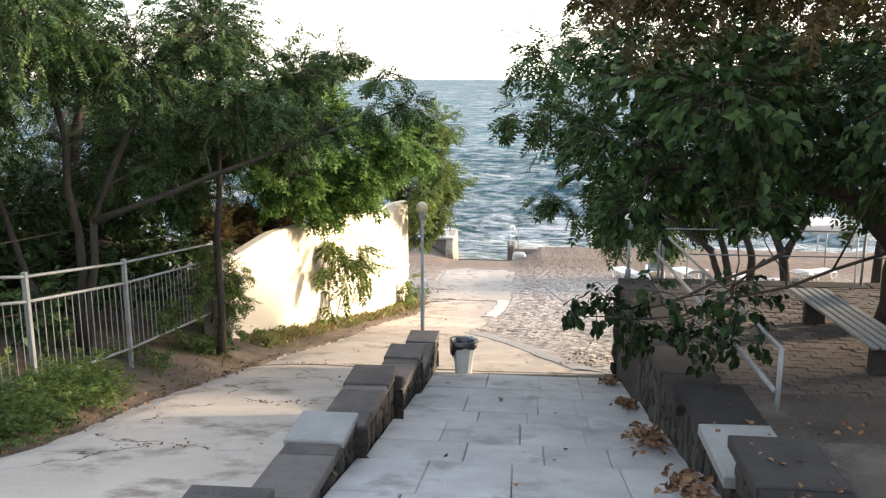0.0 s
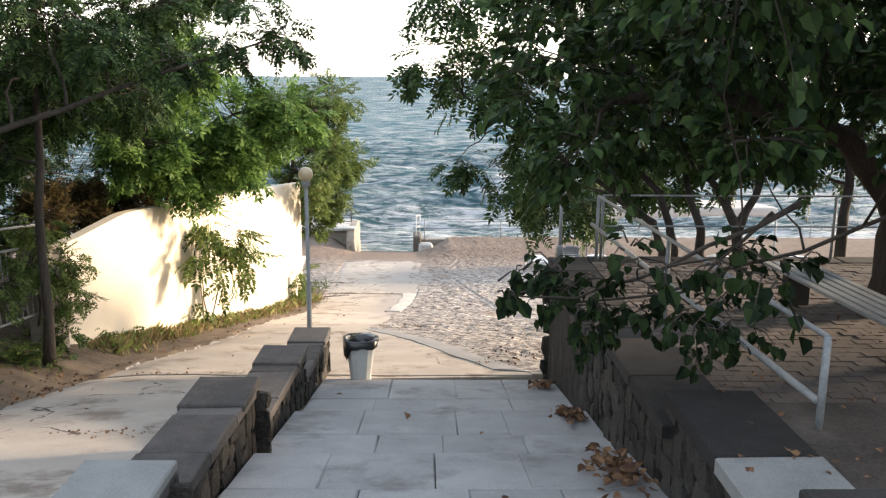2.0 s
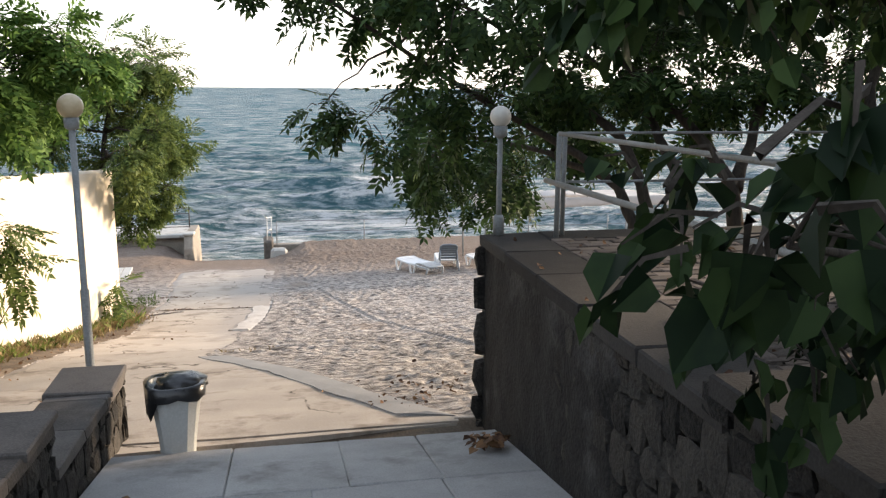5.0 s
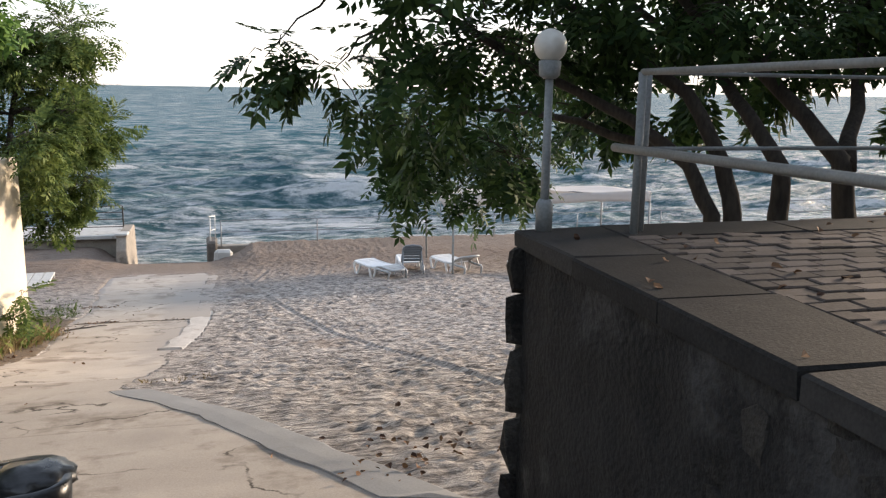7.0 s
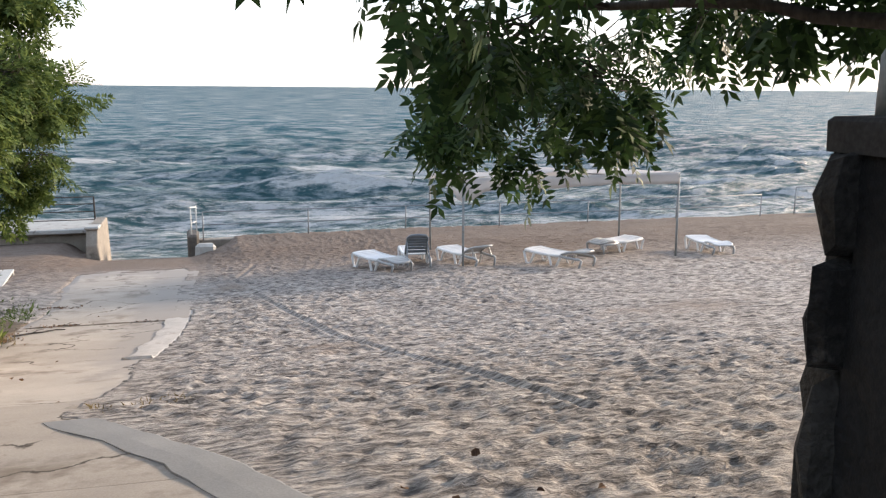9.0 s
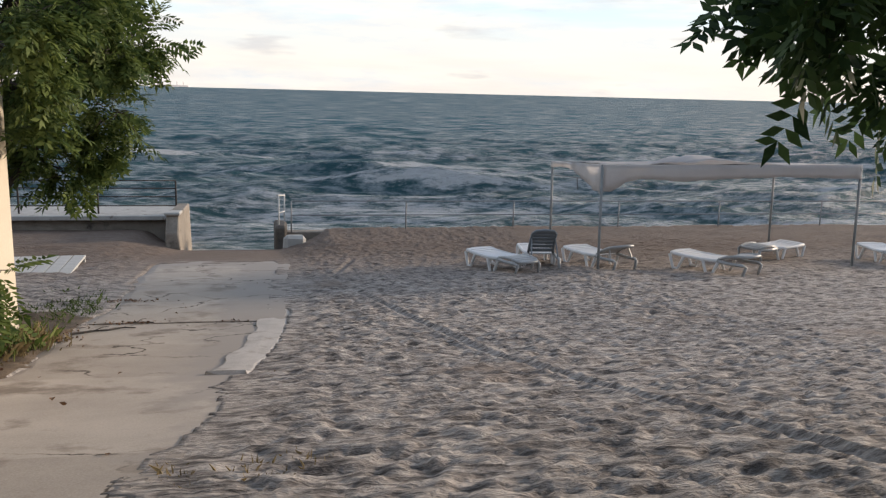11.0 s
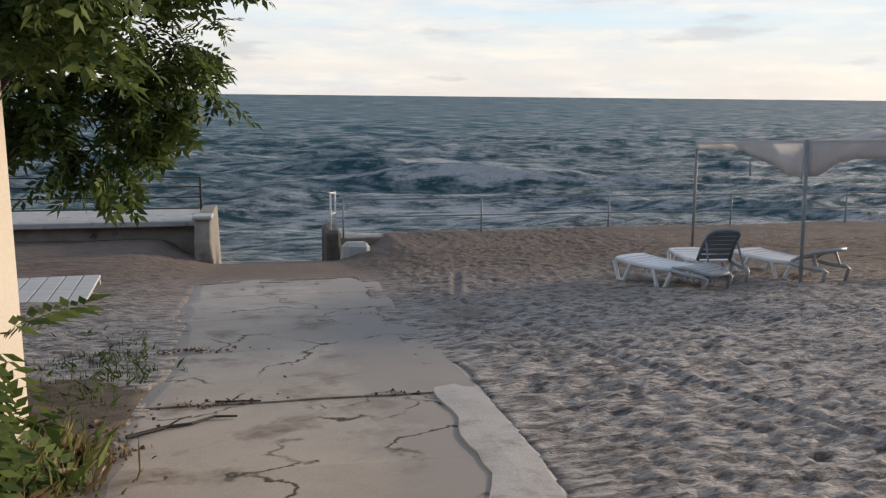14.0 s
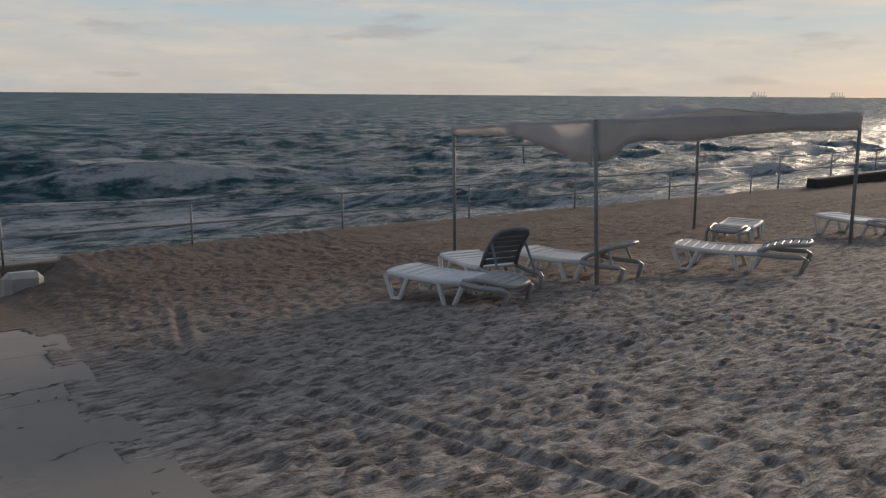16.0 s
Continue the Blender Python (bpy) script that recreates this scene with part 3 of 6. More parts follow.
for yy in sy_:
    fade = max(0.0, 1 - (yy - 40) / 110) if yy > 40 else 1.0
    for xx in sx_:
        z, br = 0.0, 0.0
        if abs(xx) < 170 and yy < 150:
            for ln, am, hd, sd in TRAINS:
                a = radians(hd)
                env = max(0.0, 0.55 + 1.1 * noise.noise(Vector((xx / ln * 0.22, yy / ln * 0.45, sd))))
                ph = (yy * math.cos(a) + xx * math.sin(a)) / ln + 0.5 * noise.noise(Vector((xx * 0.05, yy * 0.08, sd + 30)))
                z += am * env * (2 * (0.5 + 0.5 * math.sin(2 * math.pi * ph)) ** 1.8 - 0.7)
            z *= min(1.0, 0.35 + yy / 14)
            for y0, am, sd in BREAKERS:
                d = yy - y0 - 3.2 * noise.noise(Vector((xx * 0.035, 0, sd))) - 0.5 * noise.noise(Vector((xx * 0.22, 1, sd)))
                if -4.5 < d < 7:
                    up = max(0.0, min(1.0, 0.55 + 1.4 * noise.noise(Vector((xx * 0.06, 2, sd)))))
                    z += am * up * (math.exp(-(d / 0.62) ** 2) if d < 0 else math.exp(-(d / 1.9) ** 2))
                    torn = max(0.0, min(1.0, 0.45 + 1.6 * noise.noise(Vector((xx * 0.14, 3, sd)))))
                    tail = math.exp(-((d + 0.25) / 0.5) ** 2) if d < -0.25 else math.exp(-((d + 0.25) / 2.6) ** 2) * 0.62
                    br = max(br, up * (0.25 + 0.9 * torn) * tail)
            wash = max(0.0, 1 - yy / 26) * (0.36 + 0.75 * noise.noise(Vector((xx * 0.07, yy * 0.35, 41)))) * min(1.0, 0.55 + yy / 12)
            br = max(br, wash)
        sv.append((xx, yy, SEA_Z + z * fade))
        broken_at.append(br * fade)
ns = len(sx_)
sf = [(j * ns + i, j * ns + i + 1, (j + 1) * ns + i + 1, (j + 1) * ns + i) for j in range(len(sy_) - 1) for i in range(ns - 1)]
sea = mesh_object("water", sv, sf, M_SEA, smooth=True)
sea.data.attributes.new("broken", "FLOAT", "POINT").data.foreach_set("value", broken_at)
tagged(sea, "choppy grey-green sea with white breakers", "sea", kind="structure")


# ---- terrace, stairs and walls ----
WX = 2.52                                        # face of the terrace wall beside the stairs
TZ = 4.95                                        # terrace level
NOSE = (-29.55, -32.05, -34.1, -36.15, -38.2, -40.2, -42.2, -44.2, -46.3)


def stair_z(y):
    return float(np.interp(y, GY, GZ))


def uneven_box(name, x0, x1, y0, y1, zs, depth, mat, parent, rnd, j=0.008):
    """A slab whose top follows zs(y) from y0 to y1, with slightly uneven corners."""
    bm = bmesh.new()
    top = [(x0, y0, zs(y0)), (x1, y0, zs(y0)), (x1, y1, zs(y1)), (x0, y1, zs(y1))]
    vt = [bm.verts.new((x + rnd.uniform(-j, j), y + rnd.uniform(-j, j), z + rnd.uniform(-j, j) * 0.7)) for x, y, z in top]
    vb = [bm.verts.new((x, y, z - depth)) for x, y, z in top]
    tf = bm.faces.new(vt)
    bm.faces.new(vb[::-1])
    for k in range(4):
        bm.faces.new((vt[k], vb[k], vb[(k + 1) % 4], vt[(k + 1) % 4]))
    bmesh.ops.recalc_face_normals(bm, faces=bm.faces)
    bmesh.ops.bevel(bm, geom=list(tf.edges), offset=0.012, segments=1, affect="EDGES")
    return part(name, bm, mat, parent)


rnd = random.Random(3)
stairs = new("stairs")
tagged(stairs, "long sloping grey concrete slab steps", "stairs", kind="structure")
for k in range(len(NOSE) - 1):
    ya, yb = NOSE[k + 1], NOSE[k]               # upper and lower end of the tread
    za, zb = stair_z(ya) - 0.07, stair_z(yb) + 0.05

    def tread(y, ya=ya, yb=yb, za=za, zb=zb):
        return za + (zb - za) * (y - ya) / (yb - ya)
    ym = (ya + yb) / 2 + rnd.uniform(-0.12, 0.12)
    for (p, q) in ((ya, ym), (ym, yb)):
        cuts = [-0.62] + [-0.62 + 0.81 * c + rnd.uniform(-0.22, 0.22) for c in (1, 2, 3)] + [WX + 0.09]
        for a, b in zip(cuts, cuts[1:]):
            uneven_box("slab", a + 0.001, b - 0.001, p + 0.006, q - 0.010 + (0.03 if q == yb else 0), tread, 0.22, M_STEP, stairs, rnd)
bm = bmesh.new()
for k in range(len(NOSE) - 1):
    ya, yb = NOSE[k + 1], NOSE[k]
    za, zb = stair_z(ya) - 0.10, stair_z(yb) + 0.02
    vs = [bm.verts.new(q) for q in ((-0.62, ya, za), (WX, ya, za), (WX, yb, zb), (-0.62, yb, zb), (-0.62, ya, za - 0.7), (WX, ya, za - 0.7), (WX, yb, zb - 0.7), (-0.62, yb, zb - 0.7))]
    for f in ((0, 1, 2, 3), (7, 6, 5, 4), (0, 4, 5, 1), (1, 5, 6, 2), (2, 6, 7, 3), (3, 7, 4, 0)):
        bm.faces.new([vs[i] for i in f])
part("stair_core", bm, M_MORTAR, stairs)

# concrete walkway beside the stairs and down to the sea gate, poured in uneven panels
walkway = new("pavement")
tagged(walkway, "cracked sandy concrete walkway sloping to the sea", "walkway", kind="structure")
JOINTS = (-50, -46.2, -42.5, -38.6, -34.9, -31.7, -28.93, -25.6, -22.3, -18.75, -16.7, -14.9, -12.6, -10.4, -8.2, -6.3)
for k, (ya, yb) in enumerate(zip(JOINTS, JOINTS[1:])):
    bm = bmesh.new()
    rows = max(3, int((yb - ya) / 0.35))
    cols = 9
    grid = []
    for j in range(rows + 1):
        y = ya + (yb - ya) * j / rows
        l, r = lerp(EDGE_L, y), lerp(EDGE_R, min(max(y, ya + 0.02), yb - 0.02))
        l += 0.14 * noise.noise(Vector((0, y * 1.4, 3)))
        r += 0.07 * noise.noise(Vector((4, y * 2.2, 3))) if y > -28.9 else 0
        line = []
        for i in range(cols + 1):
            x = l + (r - l) * i / cols
            yj = y
            if j in (0, rows):
                yj += 0.062 * noise.noise(Vector((x * 1.7, ya if j == 0 else yb, 7))) + (0.004 if j == 0 else -0.004)
            line.append(bm.verts.new((x, yj, ground_z(x, yj) + 0.035 + 0.016 * noise.noise(Vector((x * 0.9, yj * 0.9, 2))) - (0.05 if i == 0 else 0) + (0.02 * noise.noise(Vector((k * 3.1, 0.5, 0))) if yb > -29 else 0))))
        grid.append(line)
    top = []
    for j in range(rows):
        for i in range(cols):
            top.append(bm.faces.new((grid[j][i], grid[j][i + 1], grid[j + 1][i + 1], grid[j + 1][i])))
    ext = bmesh.ops.extrude_face_region(bm, geom=top)
    for e in ext["geom"]:
        if isinstance(e, bmesh.types.BMVert):
            e.co.z -= 0.16
    bmesh.ops.recalc_face_normals(bm, faces=bm.faces)
    part("panel", bm, M_CONC, walkway, smooth=False)
# poured edging strips along the sand, broken at their upper ends
def edging(y0, y1, width, lift0, lift1, mat):
    bm = bmesh.new()
    vs = []
    n = int((y1 - y0) * 4.5)
    for j in range(n + 1):
        y = y0 + (y1 - y0) * j / n
        x = lerp(EDGE_R, y) + 0.04
        lift = lift0 + (lift1 - lift0) * j / n
        w = width * (1 + 0.25 * noise.noise(Vector((1, y * 1.5, 3))) + 0.05 * noise.noise(Vector((2, y * 5, 3))))
        j1 = 0.06 * noise.noise(Vector((1, y * 2, 3))) + 0.03 * noise.noise(Vector((5, y * 6, 3)))
        q = 0.12 * (j == 0)
        row = ((x - w, -0.08), (x - w + 0.03, 0.0), (x - w * 0.5, 0.003), (x + j1, -0.002), (x + 0.03 + j1, -0.012), (x + 0.08 + j1, -0.13))
        vs.append([bm.verts.new((a, y + q * (a < x), ground_z(a, y) + lift + b + 0.006 * noise.noise(Vector((a * 4, y * 4, 2))))) for a, b in row])
    for j in range(n):
        for i in range(5):
            bm.faces.new((vs[j][i], vs[j][i + 1], vs[j + 1][i + 1], vs[j + 1][i]))
    for row in (vs[0], vs[-1][::-1]):
        bm.faces.new(row)
    bmesh.ops.recalc_face_normals(bm, faces=bm.faces)
    part("edging", bm, mat, walkway)


edging(-18.95, -13.75, 0.42, 0.05, 0.03, M_EDGE)
edging(-28.7, -23.4, 0.46, 0.052, 0.046, M_APRON)


def rubble(parent, face, a0, a1, zlow, ztop, out, rnd, size=0.24, limit=300):
    """Rubble stones proud of a wall face. face: ('x', value) or ('y', value); a: coordinate along the wall; out: +1 or -1."""
    made = 0
    meshes = []
    for s in range(14):
        bm = bmesh.new()
        bmesh.ops.create_cube(bm, size=1)
        bmesh.ops.subdivide_edges(bm, edges=list(bm.edges), cuts=1, use_grid_fill=True)
        for v in bm.verts:
            edge_n = sum(abs(q) > 0.4 for q in v.co)
            v.co *= (1.04, 1.04, 0.93, 0.80)[edge_n]
            v.co += Vector((rnd.uniform(-0.09, 0.09) for _ in range(3)))
        me = bpy.data.meshes.new("stone")
        bm.to_mesh(me)
        bm.free()
        me.materials.append(M_STONE)
        meshes.append(me)
    a = a0
    while a < a1:
        w = size * rnd.uniform(0.75, 1.35)
        zc = zlow(a + w / 2)
        zt = ztop(a + w / 2)
        while zc < zt - 0.05 and made < limit:
            h = min(size * rnd.uniform(0.7, 1.7), zt - zc)
            ob = new("stone", rnd.choice(meshes))
            ob.parent = parent
            pos = (face[1] - out * 0.02, a + w / 2, zc + h / 2) if face[0] == "x" else (a + w / 2, face[1] - out * 0.02, zc + h / 2)
            turn = 90 if face[0] == "x" else 0
            ob.matrix_basis = pose(*pos, 0, rnd.choice((0, 180)), turn + rnd.choice((0, 180))) @ Matrix.Diagonal((w * 0.98, rnd.uniform(0.055, 0.10), h * 0.98, 1))
            made += 1
            zc += h
        a += w
    return made


# low stepped wall between stairs and walkway
LX0, LX1 = -1.12, -0.64
LOW = ((-31.0, -28.75, 3.80), (-33.72, -31.0, 4.28), (-36.1, -33.72, 4.90), (-38.7, -36.1, 5.27), (-41.3, -38.7, 5.85), (-44.0, -41.3, 6.5), (-47, -44.0, 7.2))
low_wall = new("wall_low")
tagged(low_wall, "low stepped rubble wall with worn concrete coping", "wall", kind="structure")
bm = bmesh.new()


def cap_z(seg, y):
    ya, yb, z = seg
    return z - 0.062 + 0.075 * (yb - y)


for seg in LOW:
    ya, yb, z = seg
    vs = [bm.verts.new(q) for q in [(x, y, cap_z(seg, y) - 0.07) for x, y in ((LX0 + 0.04, ya), (LX1 - 0.04, ya), (LX1 - 0.04, yb), (LX0 + 0.04, yb))] + [(x, y, stair_z(y) - 0.5) for x, y in ((LX0 + 0.04, ya), (LX1 - 0.04, ya), (LX1 - 0.04, yb), (LX0 + 0.04, yb))]]
    for f in ((0, 1, 2, 3), (7, 6, 5, 4), (0, 4, 5, 1), (1, 5, 6, 2), (2, 6, 7, 3), (3, 7, 4, 0)):
        bm.faces.new([vs[i] for i in f])
part("wall_core", bm, M_MORTAR, low_wall)
for si, seg in enumerate(LOW[:6]):
    ya, yb, z = seg
    n = 3
    for k in range(n):
        p, q = ya + (yb - ya) * k / n, ya + (yb - ya) * (k + 1) / n
        uneven_box("coping", LX0 - 0.01, LX1 + 0.015, p + 0.006, q - 0.006, lambda y, seg=seg: cap_z(seg, y), 0.085, M_CAP, low_wall, rnd, 0.01)
    plate_mat = M_CAPW if si == 3 else M_CAP
    uneven_box("plate", LX0 - 0.03, LX1 + 0.03, yb - 0.62, yb + 0.03, lambda y, z=z: z + 0.012, 0.06, plate_mat, low_wall, rnd, 0.008)
    if si < 5:
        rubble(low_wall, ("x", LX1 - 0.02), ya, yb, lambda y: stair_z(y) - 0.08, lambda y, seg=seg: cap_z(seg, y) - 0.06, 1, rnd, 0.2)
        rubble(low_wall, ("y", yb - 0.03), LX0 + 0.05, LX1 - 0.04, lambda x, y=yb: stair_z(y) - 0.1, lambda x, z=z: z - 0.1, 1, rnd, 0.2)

# retaining wall of the terrace
TSTEP = ((-33.25, -28.93, TZ), (-35.25, -33.25, 5.13), (-37.3, -35.25, 5.40), (-39.8, -37.3, 5.75), (-42.4, -39.8, 6.3), (-47, -42.4, 7.1))
retain = new("wall_terrace")
tagged(retain, "rough rubble retaining wall with concrete coping", "wall", kind="structure")
bm = bmesh.new()
for ya, yb, z in TSTEP:
    add_box(bm, WX + (0.15 if z == TZ else 0.09), WX + 0.6, ya, yb - 0.004, 1.6, z - 0.085)
add_box(bm, WX + 0.6, 16, -29.35, -28.96, 1.2, TZ - 0.085)
part("wall_core", bm, M_MORTAR, retain)
for ti, (ya, yb, z) in enumerate(TSTEP):
    n = max(2, round((yb - ya) / 0.95))
    for k in range(n):
        p, q = ya + (yb - ya) * k / n, ya + (yb - ya) * (k + 1) / n
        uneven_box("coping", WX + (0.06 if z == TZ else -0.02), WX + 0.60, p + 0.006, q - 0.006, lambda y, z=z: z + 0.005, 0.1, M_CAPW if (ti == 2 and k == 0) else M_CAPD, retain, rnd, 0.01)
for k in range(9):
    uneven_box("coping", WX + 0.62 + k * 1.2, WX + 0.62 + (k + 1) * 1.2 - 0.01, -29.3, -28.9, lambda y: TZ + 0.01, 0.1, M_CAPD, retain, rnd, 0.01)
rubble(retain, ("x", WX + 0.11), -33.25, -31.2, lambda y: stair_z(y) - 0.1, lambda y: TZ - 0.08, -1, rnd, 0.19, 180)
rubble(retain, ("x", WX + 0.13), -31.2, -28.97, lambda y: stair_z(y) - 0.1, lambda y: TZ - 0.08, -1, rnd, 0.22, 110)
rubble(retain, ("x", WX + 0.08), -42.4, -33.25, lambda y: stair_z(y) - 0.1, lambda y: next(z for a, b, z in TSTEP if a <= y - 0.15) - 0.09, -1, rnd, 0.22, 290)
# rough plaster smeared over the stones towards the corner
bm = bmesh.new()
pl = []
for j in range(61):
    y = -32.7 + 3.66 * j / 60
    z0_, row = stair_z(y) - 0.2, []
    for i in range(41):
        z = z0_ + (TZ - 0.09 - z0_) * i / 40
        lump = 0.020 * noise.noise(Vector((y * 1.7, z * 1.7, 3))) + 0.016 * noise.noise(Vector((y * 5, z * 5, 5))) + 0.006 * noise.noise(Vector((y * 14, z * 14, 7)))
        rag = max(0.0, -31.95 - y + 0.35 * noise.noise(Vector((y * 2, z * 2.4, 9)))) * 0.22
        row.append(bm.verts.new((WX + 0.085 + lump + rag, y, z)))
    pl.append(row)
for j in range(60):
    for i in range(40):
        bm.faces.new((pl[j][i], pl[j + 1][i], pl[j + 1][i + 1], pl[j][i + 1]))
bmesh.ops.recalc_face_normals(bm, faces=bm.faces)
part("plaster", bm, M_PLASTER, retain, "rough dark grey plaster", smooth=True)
rubble(retain, ("y", -28.99), WX, WX + 4.5, lambda x: 2.4, lambda x: TZ - 0.08, 1, rnd, 0.3, 130)

# terrace floor: bed and pavers
terrace = new("floor_terrace")
tagged(terrace, "terrace paved with reddish grey concrete pavers", "terrace", kind="structure")
bm = bmesh.new()
add_box(bm, WX + 0.6, 16, -35.4, -29.25, 2.0, TZ - 0.014)
for ya, yb, z in TSTEP[2:]:
    add_box(bm, WX + 0.6, 16, ya, yb - (0.15 if z < 5.5 else 0.0), 2.0, z - 0.03)
part("bed", bm, M_BED, terrace)
pav = []
for s in range(4):
    bm = box_bm(-0.098, 0.098, -0.06, 0.06, -0.05, 0.0, bevel=0.007, jitter=0.003, rnd=rnd)
    me = bpy.data.meshes.new("paver")
    bm.to_mesh(me)
    bm.free()
    me.materials.append(M_PAVER)
    pav.append(me)
cells = []
for j in range(48):
    for i in range(52):
        x, y = WX + 0.72 + i * 0.205 + (0.10 if j % 2 else 0), -29.33 - j * 0.129
        cells.append((x, y))
cells.sort(key=lambda c: (c[0] - 2.5) ** 2 + 0.6 * (c[1] + 29.3) ** 2)
for x, y in cells[:284]:
    ob = new("paver", rnd.choice(pav))
    ob.parent = terrace
    ob.matrix_basis = pose(x, y, TZ + rnd.uniform(-0.006, 0.008), rnd.uniform(-0.8, 0.8), rnd.uniform(-0.8, 0.8), rnd.uniform(-1, 1))
for j in range(1, 32, 2):                        # half pavers against the coping
    ob = new("paver", pav[j % 4])
    ob.parent = terrace
    ob.matrix_basis = pose(WX + 0.668, -29.33 - j * 0.129, TZ + 0.001 * (j % 5)) @ Matrix.Diagonal((0.5, 1, 1, 1))
vs, fs = [], []
for x, y in cells[284:]:
    z, b = TZ + rnd.uniform(-0.006, 0.008), len(vs)
    vs += [(x + a, y + c, z - d) for d in (0.0, 0.05) for a, c in ((-0.098, -0.06), (0.098, -0.06), (0.098, 0.06), (-0.098, 0.06))]
    fs += [(b, b + 1, b + 2, b + 3)] + [(b + k, b + 4 + k, b + 4 + (k + 1) % 4, b + (k + 1) % 4) for k in range(4)]
tagged(mesh_object("paver_field", vs, fs, M_PAVER, terrace), kind="stuff")

# cream garden wall along the walkway
wall = new("wall_cream")
tagged(wall, "cream rendered garden wall, sunlit, with capping", "wall", kind="structure")
CWA, CWB = Vector((-5.0, -27.7, 0)), Vector((-3.06, -15.84, 0))
cdir = (CWB - CWA).normalized()
cnor = Vector((cdir.y, -cdir.x, 0))
CZ = ((0, 4.78), (2.2, 5.0), (6, 4.75), (11.95, 4.32))
bm = bmesh.new()
cwl = (CWB - CWA).length
n = 40
prev = None
for j in range(n + 1):
    s = cwl * j / n
    p = CWA + cdir * s
    zt = lerp(CZ, s) + 0.015 * noise.noise(Vector((s * 2, 0, 0)))
    zb = float(np.interp(p.y, GY, GZ)) - 0.4
    bulge = 0.012 * noise.noise(Vector((s * 0.9, 3, 1)))
    ring = [bm.verts.new(q) for q in (
        (p + cnor * bulge).to_tuple()[:2] + (zb,), (p + cnor * (bulge * 1.5)).to_tuple()[:2] + (zt - 0.03,), (p + cnor * -0.03).to_tuple()[:2] + (zt + 0.02,),
        (p + cnor * -0.24).to_tuple()[:2] + (zt + 0.02,), (p + cnor * -0.28).to_tuple()[:2] + (zt - 0.03,), (p + cnor * -0.28).to_tuple()[:2] + (zb,))]
    if prev:
        for k in range(5):
            bm.faces.new((prev[k], ring[k], ring[k + 1], prev[k + 1]))
    else:
        bm.faces.new(ring)
    prev = ring
bm.faces.new(prev[::-1])
bmesh.ops.recalc_face_normals(bm, faces=bm.faces)
part("wall_body", bm, M_WALL, wall)
pb = Vector((CWA.x, CWA.y, 0)) - cdir * 0.24
part("end_post", box_bm(-0.2, 0.2, -0.22, 0.22, 2.3, 4.9, bevel=0.03), M_SEAWALL, wall).matrix_basis = pose(pb.x - 0.12, pb.y, 0, 0, 0, -9)


# ---- posts, rails, lamps ----
def globe_lamp(x, y, z, height, radius, mat, label):
    ob = thing("street_lamp", x, y, z, 0, label, "street lamp", "globe lamps")
    tube("pole", [(0, 0, 0), (0, 0, height * 0.48), (0, 0, height * 0.485), (0, 0, height - radius)], [0.04 if height > 2 else 0.026, 0.04 if height > 2 else 0.026, 0.03 if height > 2 else 0.024, 0.028 if height > 2 else 0.024], M_STEEL, ob, 12)
    lathe("foot", [(0.05, 0), (0.05, 0.16), (0.034, 0.19)], M_STEEL, ob)
    lathe("collar", [(0.035, height - radius - 0.09), (0.06, height - radius - 0.07), (0.065, height - radius + 0.01), (0.04, height - radius + 0.02)], M_STEEL, ob)
    prof = [(max(0.01, radius * math.cos(a)), height + radius * math.sin(a)) for a in np.linspace(-1.45, 1.56, 14)]
    lathe("globe", prof, mat, ob)
    return ob


globe_lamp(-0.945, -28.57, 2.98, 3.11, 0.108, M_AGED, "grey pole lamp with a yellowed round globe")
globe_lamp(2.735, -29.0, TZ, 1.07, 0.095, M_GLOBE, "short pole lamp with a white round globe")


def rail_run(name, pts, height, mat, label, mids=(0.5,), r=0.024, pr=0.028, group=""):
    """Posts at the points given with a top rail and mid rails."""
    ob = thing(name, *pts[0], 0, label, "railing", group)
    o = Vector(pts[0])
    loc = [Vector(p) - o for p in pts]
    for p in loc:
        tube("post", [p - Vector((0, 0, 0.1)), p + Vector((0, 0, height))], pr, mat, ob, 8)
    up = Vector((0, 0, height))
    tube("top_rail", [p + up for p in loc], r, mat, ob, 8)
    for m in mids:
        tube("mid_rail", [p + up * m for p in loc], r, mat, ob, 8)
    return ob


trail = thing("terrace_railing", 3.22, -29.2, TZ, 0, "worn grey pipe railing along the terrace edge", "railing")
TP = ((3.22, -29.2, TZ, 5.88, 5.44), (3.3, -32.4, TZ, 5.90, 5.47), (3.3, -35.83, 5.38, 5.97, 5.56))
for x, y, z0, z1, _ in TP:
    tube("post", [(x - 3.22, y + 29.2, z0 - TZ - 0.05), (x - 3.22, y + 29.2, z1 - TZ)], 0.024, M_STEEL, trail, 10)
tube("top_rail", [(x - 3.22, y + 29.2, z1 - TZ) for x, y, z0, z1, zm in TP], 0.019, M_FENCE, trail, 10)
tube("mid_rail", [(x - 3.25, y + 29.2 + (0.25 if y > -30 else 0), zm - TZ) for x, y, z0, z1, zm in TP], 0.026, M_FENCE, trail, 10)
rail_run("terrace_front_railing", [(3.3, -29.12, TZ), (6.6, -29.12, TZ), (9.9, -29.12, TZ), (13.2, -29.12, TZ)], 0.93, M_STEEL, "thin grey pipe railing at the terrace front", (0.53,), 0.012, 0.022)
RZ = -0.57
rail_run("beach_railing", [(x, 0.53, RZ) for x in (0.55, 4.41, 8.21, 12.11, 16.02, 20.18, 24.4)], 1.0, M_RAILD, "rusty grey pipe railing along the sea edge", (0.52,), 0.02, 0.026)
